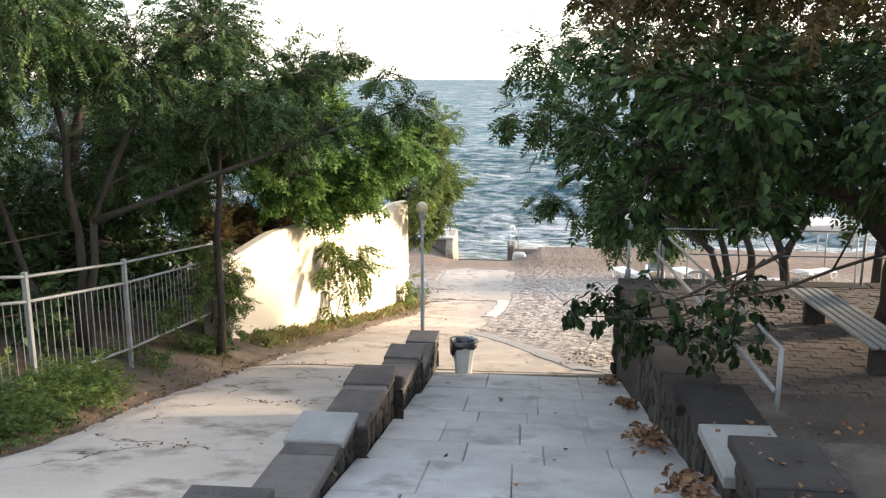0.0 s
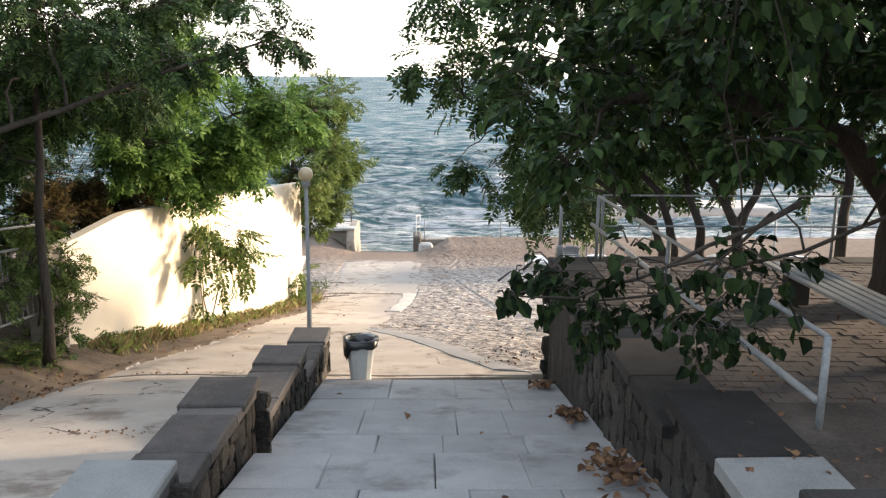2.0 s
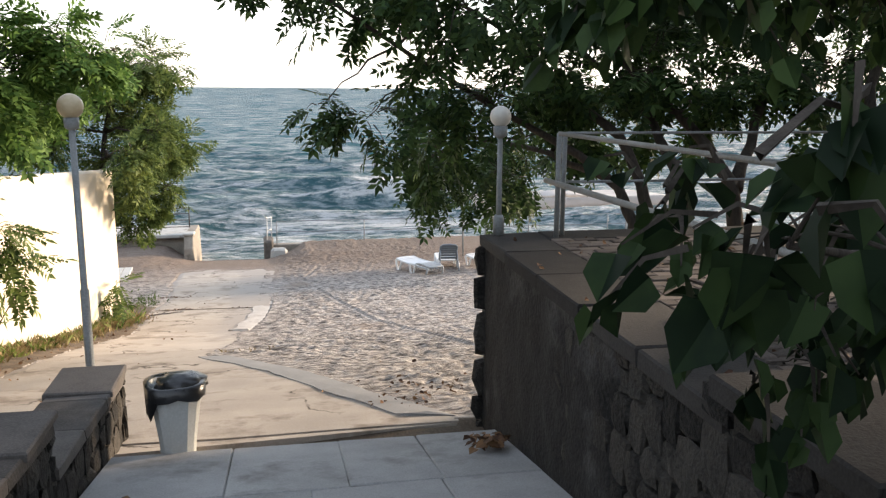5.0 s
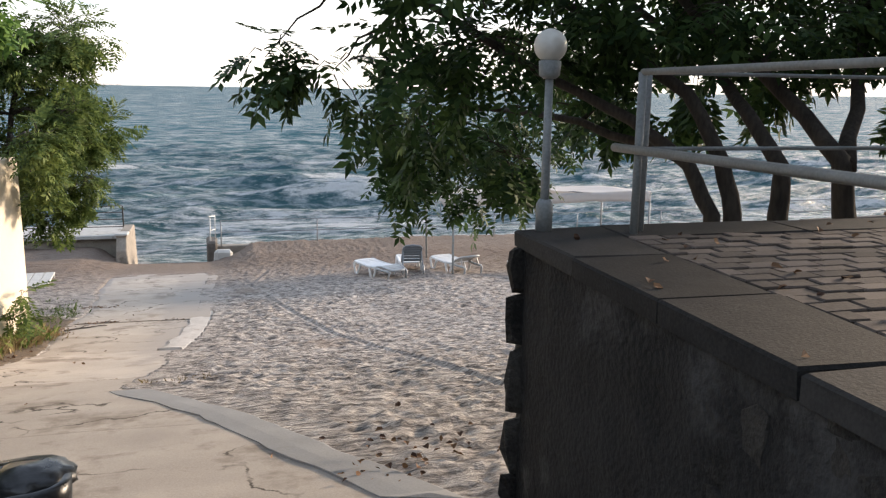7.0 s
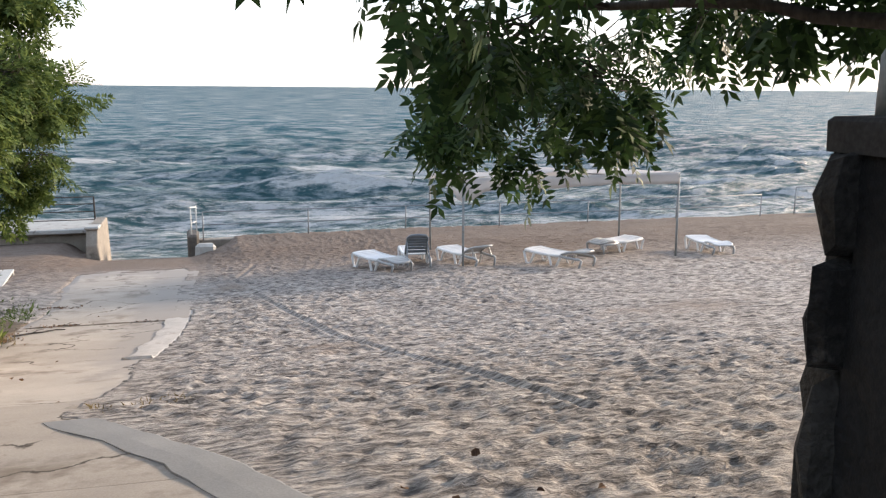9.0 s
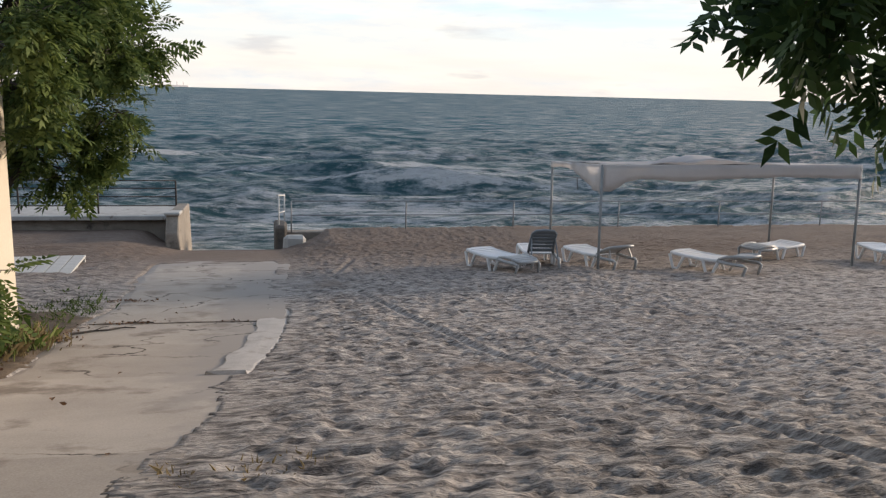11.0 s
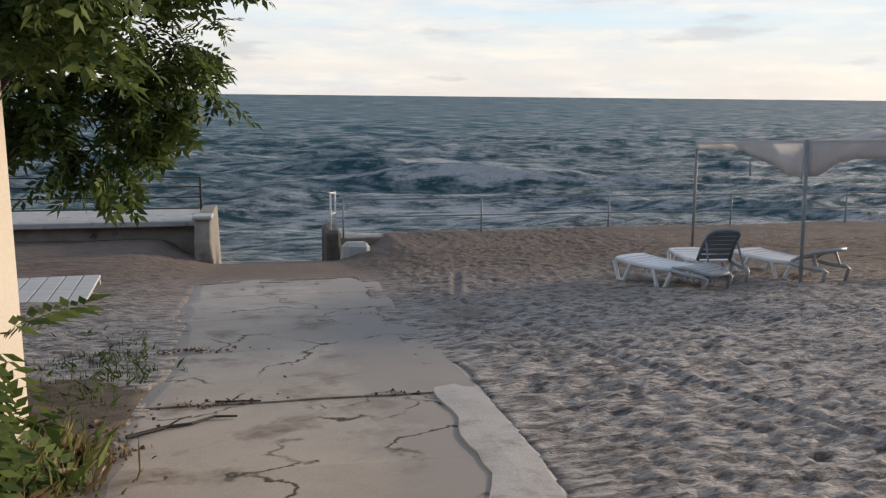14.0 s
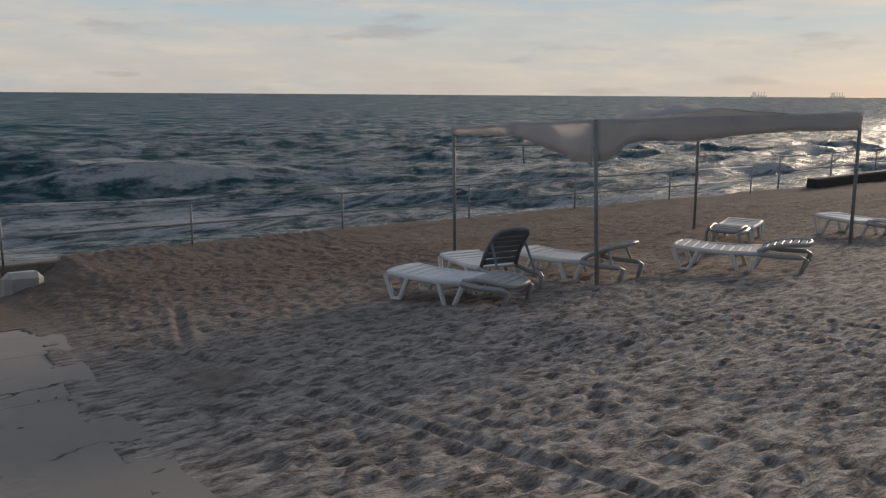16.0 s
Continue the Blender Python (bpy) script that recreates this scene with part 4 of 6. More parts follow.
rail_run("beach_railing_far", [(x, 0.53 + 0.12 * (x - 24), RZ) for x in (26.4, 30.5, 34.6, 38.7, 42.8)], 1.25, M_STEEL, "dark rusty pipe railing on a sea jetty", (0.55,), 0.022, 0.03)
rail_run("jetty_railing", [(x, 0.9, -0.05) for x in (-3.17, -5.6, -8.0, -10.4, -12.8)], 1.1, M_DARKW, "dark rusted railing with four bars on the jetty", (0.25, 0.52, 0.77), 0.018, 0.03)

# iron fence under the trees
fence = thing("fence", -5.2, -36.4, 4.95, 0, "silver painted iron bar fence stepping down the bank", "fence")
fo = Vector((-5.2, -36.4, 4.95))
FP = [Vector((-5.2, y, z)) for y, z in ((-38.6, 5.75), (-36.4, 5.02), (-34.0, 4.5), (-31.5, 4.12), (-28.0, 3.72))]
for p, q in zip(FP, FP[1:]):
    for h in (0.12, 1.18, 1.5):
        tube("rail", [p - fo + Vector((0, 0, h)), q - fo + Vector((0, 0, h))], 0.02, M_FENCE, fence, 6)
    nb = int((q - p).length / 0.16)
    for k in range(1, nb):
        a = p.lerp(q, k / nb) - fo
        tube("bar", [a + Vector((0, 0, 0.12)), a + Vector((0, 0, 1.18))], 0.0065, M_FENCE, fence, 5)
for p in FP:
    part("post", box_bm(-0.032, 0.032, -0.032, 0.032, -0.3, 1.56, bevel=0.006), M_FENCE, fence).matrix_basis = Matrix.Translation(p - fo)


# ---- beach things ----
def litter_bin(x, y, z, rz):
    ob = thing("litter_bin", x, y, z, rz, "flared grey concrete litter bin with a black bag", "litter bin")
    lathe("body", [(0.12, 0), (0.125, 0.02), (0.138, 0.2), (0.178, 0.45), (0.215, 0.58), (0.222, 0.60), (0.195, 0.60), (0.17, 0.5)], M_BIN, ob, 16, square=True)
    bm = bmesh.new()
    bmesh.ops.create_icosphere(bm, subdivisions=3, radius=1)
    for v in bm.verts:
        q = 1 + 0.28 * noise.noise(v.co * 2.3) + 0.1 * noise.noise(v.co * 6)
        v.co = Vector((v.co.x * 0.19 * q + 0.055, v.co.y * 0.16 * q, 0.59 + v.co.z * 0.065 * q))
    part("bag", bm, M_BAG, ob, "crumpled black plastic bag", smooth=True)
    vs, fs = [], []
    for k in range(21):
        a = 2 * math.pi * k / 20
        qn = min(1.12, 1 / max(abs(math.cos(a)), abs(math.sin(a))))
        d = 0.06 + 0.12 * abs(noise.noise(Vector((k % 20 * 0.45, 2, 0)))) + (0.10 if math.cos(a + 0.6) < -0.3 else 0)
        for rr, zz in ((0.19, 0.612), (0.230, 0.61), (0.222, 0.60 - d)):
            vs.append((rr * qn * math.cos(a), rr * qn * math.sin(a), zz))
    for k in range(20):
        for i in range(2):
            fs.append((k * 3 + i, k * 3 + i + 1, k * 3 + 4 + i, k * 3 + 3 + i))
    mesh_object("bag_rim", vs, fs, M_BAG, ob, smooth=True)
    return ob


the_bin = litter_bin(-0.11, -29.42, 3.10, 12)
the_bin.matrix_basis = the_bin.matrix_basis @ Matrix.Diagonal((1.05, 1.05, 1.28, 1))


def lounger(x, y, z, rz, back, label, dark=False):
    """Moulded plastic sun lounger; foot end at local x = 0, backrest hinged at 1.2."""
    ob = thing("sun_lounger", x, y, z, rz, label, "sun lounger", "loungers on the sand")
    ob.matrix_basis = ob.matrix_basis @ Matrix.Diagonal((1.08, 1.06, 1.12, 1))
    H, W = 0.36, 0.32
    for s in (-1, 1):
        tube("side_rail", [(0.0, s * (W - 0.05), H - 0.015), (0.05, s * W, H - 0.01), (0.35, s * W, H - 0.03), (0.8, s * W, H - 0.03), (1.2, s * W, H - 0.005)], [0.03, 0.036, 0.036, 0.036, 0.036], M_PLAST, ob, 8)
        # rear arms in greyer plastic than the rails, their shading put into colour
        tube("rear_arm", [(1.2, s * W, H - 0.005), (1.45, s * W, H - 0.02), (1.78, s * (W - 0.01), H - 0.01), (1.86, s * (W - 0.03), H - 0.03), (1.76, s * W, 0.0)], [0.036, 0.034, 0.036, 0.034, 0.026], M_PLASTM, ob, 8)
        for x0 in (0.17, 1.02):
            bm = bmesh.new()
            for (a, b) in (((x0 - 0.17, H - 0.04), (x0 - 0.05, 0.03)), ((x0 + 0.2, H - 0.04), (x0 + 0.07, 0.03)), ((x0 - 0.07, 0.025), (x0 + 0.09, 0.025))):
                v, f = tube_data([(a[0], s * (W + 0.005), a[1]), (b[0], s * (W + 0.02), b[1])], [0.038, 0.03], 8)
                bv = [bm.verts.new(q) for q in v]
                for q in f:
                    bm.faces.new([bv[i] for i in q])
            part("leg", bm, M_PLAST, ob)
    tube("foot_bar", [(0.0, -W + 0.05, H - 0.015), (-0.03, -W * 0.4, H - 0.01), (-0.03, W * 0.4, H - 0.01), (0.0, W - 0.05, H - 0.015)], 0.03, M_PLAST, ob, 8)
    for k in range(9):
        xx = 0.02 + k * 0.131
        dip = 0.03 * math.sin(math.pi * k / 8)
        part("slat", box_bm(xx, xx + 0.123, -W, W, H - 0.015 - dip, H + 0.018 - dip, bevel=0.008), M_PLAST, ob)
    hinge = new("backrest")
    hinge.parent = ob
    hinge.matrix_basis = pose(1.2, 0, H + 0.02, 0, -back, 0)
    pm = (M_PLASTG if back > 40 else M_PLASTM) if dark else M_PLAST

    def bow(u):
        return 0.68 * u, 0.05 * math.sin(math.pi * (0.15 + 0.95 * u)) - 0.02

    rim = [(bow(u)[0], -0.285 + 0.02 * u, bow(u)[1]) for u in (0, 0.3, 0.6, 0.85)] + [(0.67, -0.2, bow(1)[1]), (0.695, 0.0, bow(1)[1]), (0.67, 0.2, bow(1)[1])] + [(bow(u)[0], 0.285 - 0.02 * u, bow(u)[1]) for u in (0.85, 0.6, 0.3, 0)]
    tube("back_frame", rim, 0.03, pm, hinge, 8)
    for k in range(6):
        u0, u1 = 0.04 + k * 0.155, 0.04 + k * 0.155 + 0.125
        (xa, za), (xb, zb) = bow(u0), bow(u1)
        rot = Matrix.Rotation(-math.atan2(zb - za, xb - xa), 3, "Y")
        part("slat", box_bm((xa + xb) / 2 - 0.044, (xa + xb) / 2 + 0.044, -0.265, 0.265, (za + zb) / 2 - 0.012, (za + zb) / 2 + 0.012, bevel=0.006, rot=rot), pm, hinge)
    if back > 20:
        c, s_ = math.cos(radians(back)), math.sin(radians(back))
        for s in (-1, 1):
            tube("prop", [(1.2 + 0.45 * c, s * 0.27, H + 0.45 * s_), (1.2 + 0.5, s * 0.3, H - 0.02)], 0.018, pm, ob, 6)
    return ob


def sand_z(x, y):
    return ground_z(x, y) + 0.02


for (x, y, rz, back, dark, lab) in (
        (5.0, -7.9, -68, 3, True, "white plastic sun lounger with flat grey backrest on the sand"),
        (6.6, -7.05, -96, 56, True, "white plastic sun lounger with upright grey-blue backrest"),
        (7.6, -7.5, -72, 26, True, "white plastic sun lounger with half-raised grey backrest"),
        (9.75, -8.95, -62, 15, True, "white plastic sun lounger with slightly raised grey back"),
        (14.1, -7.0, 205, 2, True, "white plastic sun lounger under the awning, grey back flat"),
        (15.9, -7.7, -98, 6, False, "white plastic sun lounger beside an awning post")):
    lounger(x, y, sand_z(x, y + 0.8 * math.sin(radians(rz))) - 0.015, rz, back, lab, dark)


def awning():
    """Pipe frame with a torn pale cloth roof and valance."""
    ob = thing("beach_awning", 7.78, -9.1, 0.0, 0, "pipe-framed beach awning with torn pale cloth", "awning")
    C = {"a": (0, 0, 0.0, 2.52), "b": (-0.1, 3.75, -0.25, 2.28), "c": (6.45, -0.2, 0.12, 2.58), "d": (6.6, 3.7, -0.25, 2.3)}
    for k, (x, y, z0, z1) in C.items():
        lean = -0.16 if k == "a" else -0.05
        foot_ = (-0.22, -0.25) if k == "a" else (0, 0)
        tube("post", [(x + foot_[0], y + foot_[1], z0 - 0.15), (x + lean, y, z1)], 0.033, M_STEEL, ob, 10)
    tops = {k: Vector((x + (-0.16 if k == "a" else -0.05), y, z1)) for k, (x, y, z0, z1) in C.items()}
    for p, q in (("a", "b"), ("c", "d"), ("a", "c"), ("b", "d")):
        tube("roof_pipe", [tops[p], tops[q]], 0.024, M_STEEL, ob, 8)
    for f in (0.33, 0.66):
        tube("roof_pipe", [tops["a"].lerp(tops["c"], f), tops["b"].lerp(tops["d"], f)], 0.018, M_STEEL, ob, 8)
    drop_ = Vector((0, 0, -0.34))
    tube("cross_pipe", [tops["b"] + drop_, tops["b"].lerp(tops["a"], 0.75) + drop_], 0.014, M_STEEL, ob, 8)
    hook = tops["b"].lerp(tops["a"], 0.55) + drop_
    tube("loose_rod", [hook, hook + Vector((0.04, 0.02, -0.3))], 0.016, M_STEEL, ob, 8)
    # roof cloth with a gap at the torn corner
    vs, fs = [], []
    nu, nv = 34, 18
    for j in range(nv + 1):
        for i in range(nu + 1):
            u, v = i / nu, j / nv
            p = tops["a"].lerp(tops["c"], u).lerp(tops["b"].lerp(tops["d"], u), v)
            sag = -0.05 * math.sin(math.pi * ((u * 3) % 1.0)) * math.sin(math.pi * v) + 0.03 * noise.noise(Vector((u * 9, v * 5, 1))) + 0.20 * math.exp(-((u - 0.42) / 0.16) ** 2) * math.exp(-((v - 0.25) / 0.3) ** 2) * (1 + 0.8 * noise.noise(Vector((u * 16, v * 9, 5))))
            vs.append((p.x, p.y, p.z + 0.03 + sag))
    for j in range(nv):
        for i in range(nu):
            hole = noise.noise(Vector((i * 0.21, j * 0.3, 4))) > 0.22 and i < 11
            if not hole:
                fs.append((j * (nu + 1) + i, j * (nu + 1) + i + 1, (j + 1) * (nu + 1) + i + 1, (j + 1) * (nu + 1) + i))
    roof = mesh_object("roof_cloth", vs, fs, M_CLOTH, ob, "torn pale grey roof cloth", smooth=True)
    roof.modifiers.new("thickness", "SOLIDIFY").thickness = 0.004

    def valance(p, q, drop, seed):
        vs, fs = [], []
        n = 60
        off = Vector((0, 0, 0)) + (q - p).cross(Vector((0, 0, 1))).normalized() * 0.03
        for i in range(n + 1):
            u = i / n
            a = p.lerp(q, u) + off
            d = drop(u) * (1 + 0.10 * noise.noise(Vector((u * 14, seed, 0)))) + 0.03 * noise.noise(Vector((u * 40, seed, 2)))
            for k in range(4):
                w = off * (0.8 * noise.noise(Vector((u * 11, k * 0.7, seed))))
                vs.append(a + w + Vector((0, 0, 0.03 - d * k / 3)))
        for i in range(n):
            for k in range(3):
                fs.append((i * 4 + k, (i + 1) * 4 + k, (i + 1) * 4 + k + 1, i * 4 + k + 1))
        o = mesh_object("valance", vs, fs, M_CLOTH, ob, "hanging torn cloth edge", smooth=True)
        o.modifiers.new("thickness", "SOLIDIFY").thickness = 0.004
    valance(tops["a"], tops["c"], lambda u: float(np.interp(u, (0, 0.03, 0.1, 0.16, 0.3, 0.45, 0.7, 1), (0.62, 0.60, 0.40, 0.32, 0.40, 0.34, 0.29, 0.34))), 1)
    valance(tops["b"], tops["a"], lambda u: float(np.interp(u, (0, 0.3, 0.5, 0.8, 1), (0.16, 0.1, 0.2, 0.5, 0.7))), 2)
    valance(tops["d"], tops["b"], lambda u: float(np.interp(u, (0, 0.7, 1), (0.3, 0.25, 0.15))), 3)
    valance(tops["c"], tops["d"], lambda u: 0.32, 4)


awning()

# sea gate: broken concrete wing walls, jetty deck
gl = thing("gate_pier", -2.95, -1.6, -1.1, 0, "sloping broken concrete wing wall beside the sea gap", "sea wall")
bm = bmesh.new()
pts2 = ((-0.62, 0.25), (-0.55, 0.9), (-0.2, 1.42), (2.4, 1.42), (2.4, -1.5), (-0.62, -0.6))
lo = [bm.verts.new((-0.17 + 0.02 * noise.noise(Vector((a, b, 1))), a, b)) for a, b in pts2]
hi = [bm.verts.new((0.2 + (0.1 if b < 0.5 else 0), a, b)) for a, b in pts2]
bm.faces.new(lo)
bm.faces.new(hi[::-1])
for k in range(6):
    bm.faces.new((lo[k], hi[k], hi[(k + 1) % 6], lo[(k + 1) % 6]))
bmesh.ops.recalc_face_normals(bm, faces=bm.faces)
bmesh.ops.bevel(bm, geom=list(bm.edges), offset=0.03, segments=1, affect="EDGES")
part("wing_wall", bm, M_SEAWALL, gl)
bm = bmesh.new()
add_box(bm, -0.22, 0.24, -0.3, 0.3, 1.4, 1.5, bevel=0.03)
part("cap", bm, M_PALE, gl)
gr = thing("gate_block", 0.2, -0.3, -1.2, 0, "dark worn concrete block beside the sea gap", "sea wall")
bm = bmesh.new()
add_box(bm, -0.2, 0.22, -0.15, 1.0, -0.4, 0.95, bevel=0.08, jitter=0.04, rnd=rnd)
part("block", bm, M_BLOCKC, gr)
stone = thing("boulder", 0.62, -1.75, -0.72, 10, "pale square boulder on the sand", "boulder")
part("rock", box_bm(-0.32, 0.34, -0.26, 0.26, -0.15, 0.40, bevel=0.11, jitter=0.05, rnd=rnd), M_PALE, stone)
jet = thing("jetty", -3.0, 0.35, -0.5, 0, "weathered concrete jetty deck edged with a pale slab", "jetty")
part("deck", box_bm(-14, 0.0, 0.0, 2.6, 0.32, 0.47, bevel=0.02), M_PALE, jet)
part("deck_wall", box_bm(-14, -0.02, 0.25, 2.5, -2.4, 0.32, bevel=0.02), M_SEAWALL, jet)
edge = thing("sea_wall", 0.3, 0.62, -0.62, 0, "low concrete sea wall edge behind the railing", "sea wall")
part("edge_beam", box_bm(0.0, 62, -0.12, 0.3, -2.2, 0.015, bevel=0.03), M_SEAWALL, edge)
gs = thing("gate_sill", -1.3, 0.3, -1.75, 0, "wet concrete sill across the sea gap", "sea wall")
part("sill", box_bm(-1.4, 1.4, -0.5, 0.75, -1.2, 0.06, bevel=0.03), M_SEAWALL, gs)
steprail = thing("gate_handrail", 0.15, -0.25, -0.35, 0, "white bent pipe handrail at the sea gap", "handrail")
for yy in (0.0, 0.7):
    tube("post", [(0.0 + 0.25 * yy, yy, -0.2), (0.0 + 0.25 * yy, yy, 1.03)], 0.025, M_RAILW, steprail, 8)
tube("grip", [(-0.05, -0.05, 1.08), (0.0, 0.05, 1.06), (0.18, 0.7, 0.98)], 0.025, M_RAILW, steprail, 8)
tube("bar", [(0.0, 0.0, 0.5), (0.18, 0.7, 0.45)], 0.02, M_RAILW, steprail, 8)

pallet = thing("board_platform", -5.0, -7.6, -0.13, 4, "whitewashed board platform lying on the sand", "platform")
for k in range(7):
    part("board", box_bm(-1.3 + k * 0.29, -1.3 + k * 0.29 + 0.27, -1.2, 1.2, 0.10, 0.15, bevel=0.008), M_WOODG, pallet)
for yy in (-1.0, 0, 1.0):
    part("bearer", box_bm(-1.3, 0.72, yy - 0.05, yy + 0.05, -0.1, 0.10), M_WOODG, pallet)

bench = thing("bench", 5.1, -32.55, TZ, 2.4, "pale slatted park bench on the terrace", "bench")
for k in range(5):
    part("slat", box_bm(-0.27 + k * 0.115, -0.27 + k * 0.115 + 0.085, -1.36, 1.36, 0.42, 0.455, bevel=0.006), M_FENCE, bench)
for yy in (-1.0, 1.1):
    part("leg", box_bm(-0.12, 0.18, yy - 0.05, yy + 0.06, 0.0, 0.42, bevel=0.015), M_DARKW, bench)
timber = thing("beam", 27.5, 0.2, -0.55, 6, "dark wet timber beam lying by the railing", "beam")
part("log", box_bm(0, 7.0, -0.2, 0.2, 0.0, 0.42, bevel=0.05), M_DARKW, timber)


def ship(x, y, length, mat, label):
    ob = thing("cargo_ship", x, y, SEA_Z, 0, label, "ship", "ships on the horizon")
    part("hull", box_bm(-length / 2, length / 2, -8, 8, 0, 9, bevel=2), mat, ob)
    part("bridge", box_bm(-length * 0.42, -length * 0.28, -6, 6, 9, 24, bevel=1), mat, ob)
    for f in (-0.05, 0.15, 0.35):
        part("crane", box_bm(length * f - 1.5, length * f + 1.5, -2, 2, 9, 26, bevel=0.5), mat, ob)


ship(-560, 4300, 150, M_SHIP, "distant reddish cargo ship on the horizon")
ship(3560, 2600, 110, M_SHIPG, "distant grey cargo ship on the horizon")
ship(3900, 2400, 110, M_SHIPG, "distant grey tanker on the horizon")


# ---- plants ----
def leaf_arrays(pos, dirs, kind, rng, size):
    """Vertices and quads of leaves. kind 'pinnate': a row of paired leaflets on each leaf; 'broad': one pointed blade of two folded quads."""
    n = len(pos)
    d = dirs / np.linalg.norm(dirs, axis=1, keepdims=True)
    up = np.tile(np.array([0, 0, 1.0]), (n, 1)) + rng.normal(0, 0.45, (n, 3))
    side = np.cross(d, up)
    side /= np.linalg.norm(side, axis=1, keepdims=True) + 1e-9
    nor = np.cross(side, d)
    vs = []
    if kind == "pinnate":
        L = size * rng.uniform(0.75, 1.25, (n, 1))
        pairs = 9 if size > 0.42 else 6
        for k in range(pairs):
            s = 0.22 + 0.78 * k / (pairs - 1)
            for sg in (-1, 1):
                o = pos + d * L * s - nor * L * 0.22 * s * s
                ld = side * sg + d * 0.55 - nor * 0.25 + rng.normal(0, 0.15, (n, 3))
                ld /= np.linalg.norm(ld, axis=1, keepdims=True)
                w = np.cross(ld, nor)
                ll = L * (0.26 if pairs > 6 else 0.36) * (1.0 - 0.25 * abs(s - 0.55)) * rng.uniform(0.85, 1.15, (n, 1))
                lw = ll * 0.21
                vs.append(np.stack([o, o + ld * ll * 0.45 + w * lw, o + ld * ll, o + ld * ll * 0.45 - w * lw], 1))
        o = pos + d * L - nor * L * 0.2
        w = side
        vs.append(np.stack([o, o + d * L * 0.16 + w * L * 0.07, o + d * L * 0.36 - nor * L * 0.08, o + d * L * 0.16 - w * L * 0.07], 1))
    else:
        L = size * rng.uniform(0.7, 1.3, (n, 1))
        W = L * 0.47
        st = pos + d * L * 0.25
        tip = st + d * L - nor * L * 0.25
        mid = st + d * L * 0.42
        for sg in (-1, 1):
            lift = nor * L * 0.08
            vs.append(np.stack([st - d * L * 0.02, st + d * L * 0.08 + side * sg * W * 0.92 + lift, mid + d * L * 0.16 + side * sg * W * 0.86 + lift, tip], 1))
    return np.concatenate(vs, 0).reshape(-1, 3)


def quads_object(name, v, mat, parent=None, label=""):
    me = bpy.data.meshes.new(name)
    nv = len(v)
    me.vertices.add(nv)
    me.vertices.foreach_set("co", v.astype(np.float32).ravel())
    me.loops.add(nv)
    me.loops.foreach_set("vertex_index", np.arange(nv, dtype=np.int32))
    me.polygons.add(nv // 4)
    me.polygons.foreach_set("loop_start", np.arange(0, nv, 4, dtype=np.int32))
    me.polygons.foreach_set("loop_total", np.full(nv // 4, 4, dtype=np.int32))
    me.materials.append(mat)
    me.update(calc_edges=True)
    ob = new(name, me)
    if parent:
        ob.parent = parent
    if label:
        ob["label"] = label
    return ob


def bend(p, q, rnd, sag=0.0, n=5, wob=0.12):
    p, q = Vector(p), Vector(q)
    out = []
    ln = (q - p).length
    for k in range(n + 1):
        t = k / n
        o = Vector((rnd.uniform(-1, 1), rnd.uniform(-1, 1), rnd.uniform(-0.6, 0.6))) * wob * ln * math.sin(math.pi * t) * 0.5
        out.append(p.lerp(q, t) + o + Vector((0, 0, sag * ln * math.sin(math.pi * t))))
    return out


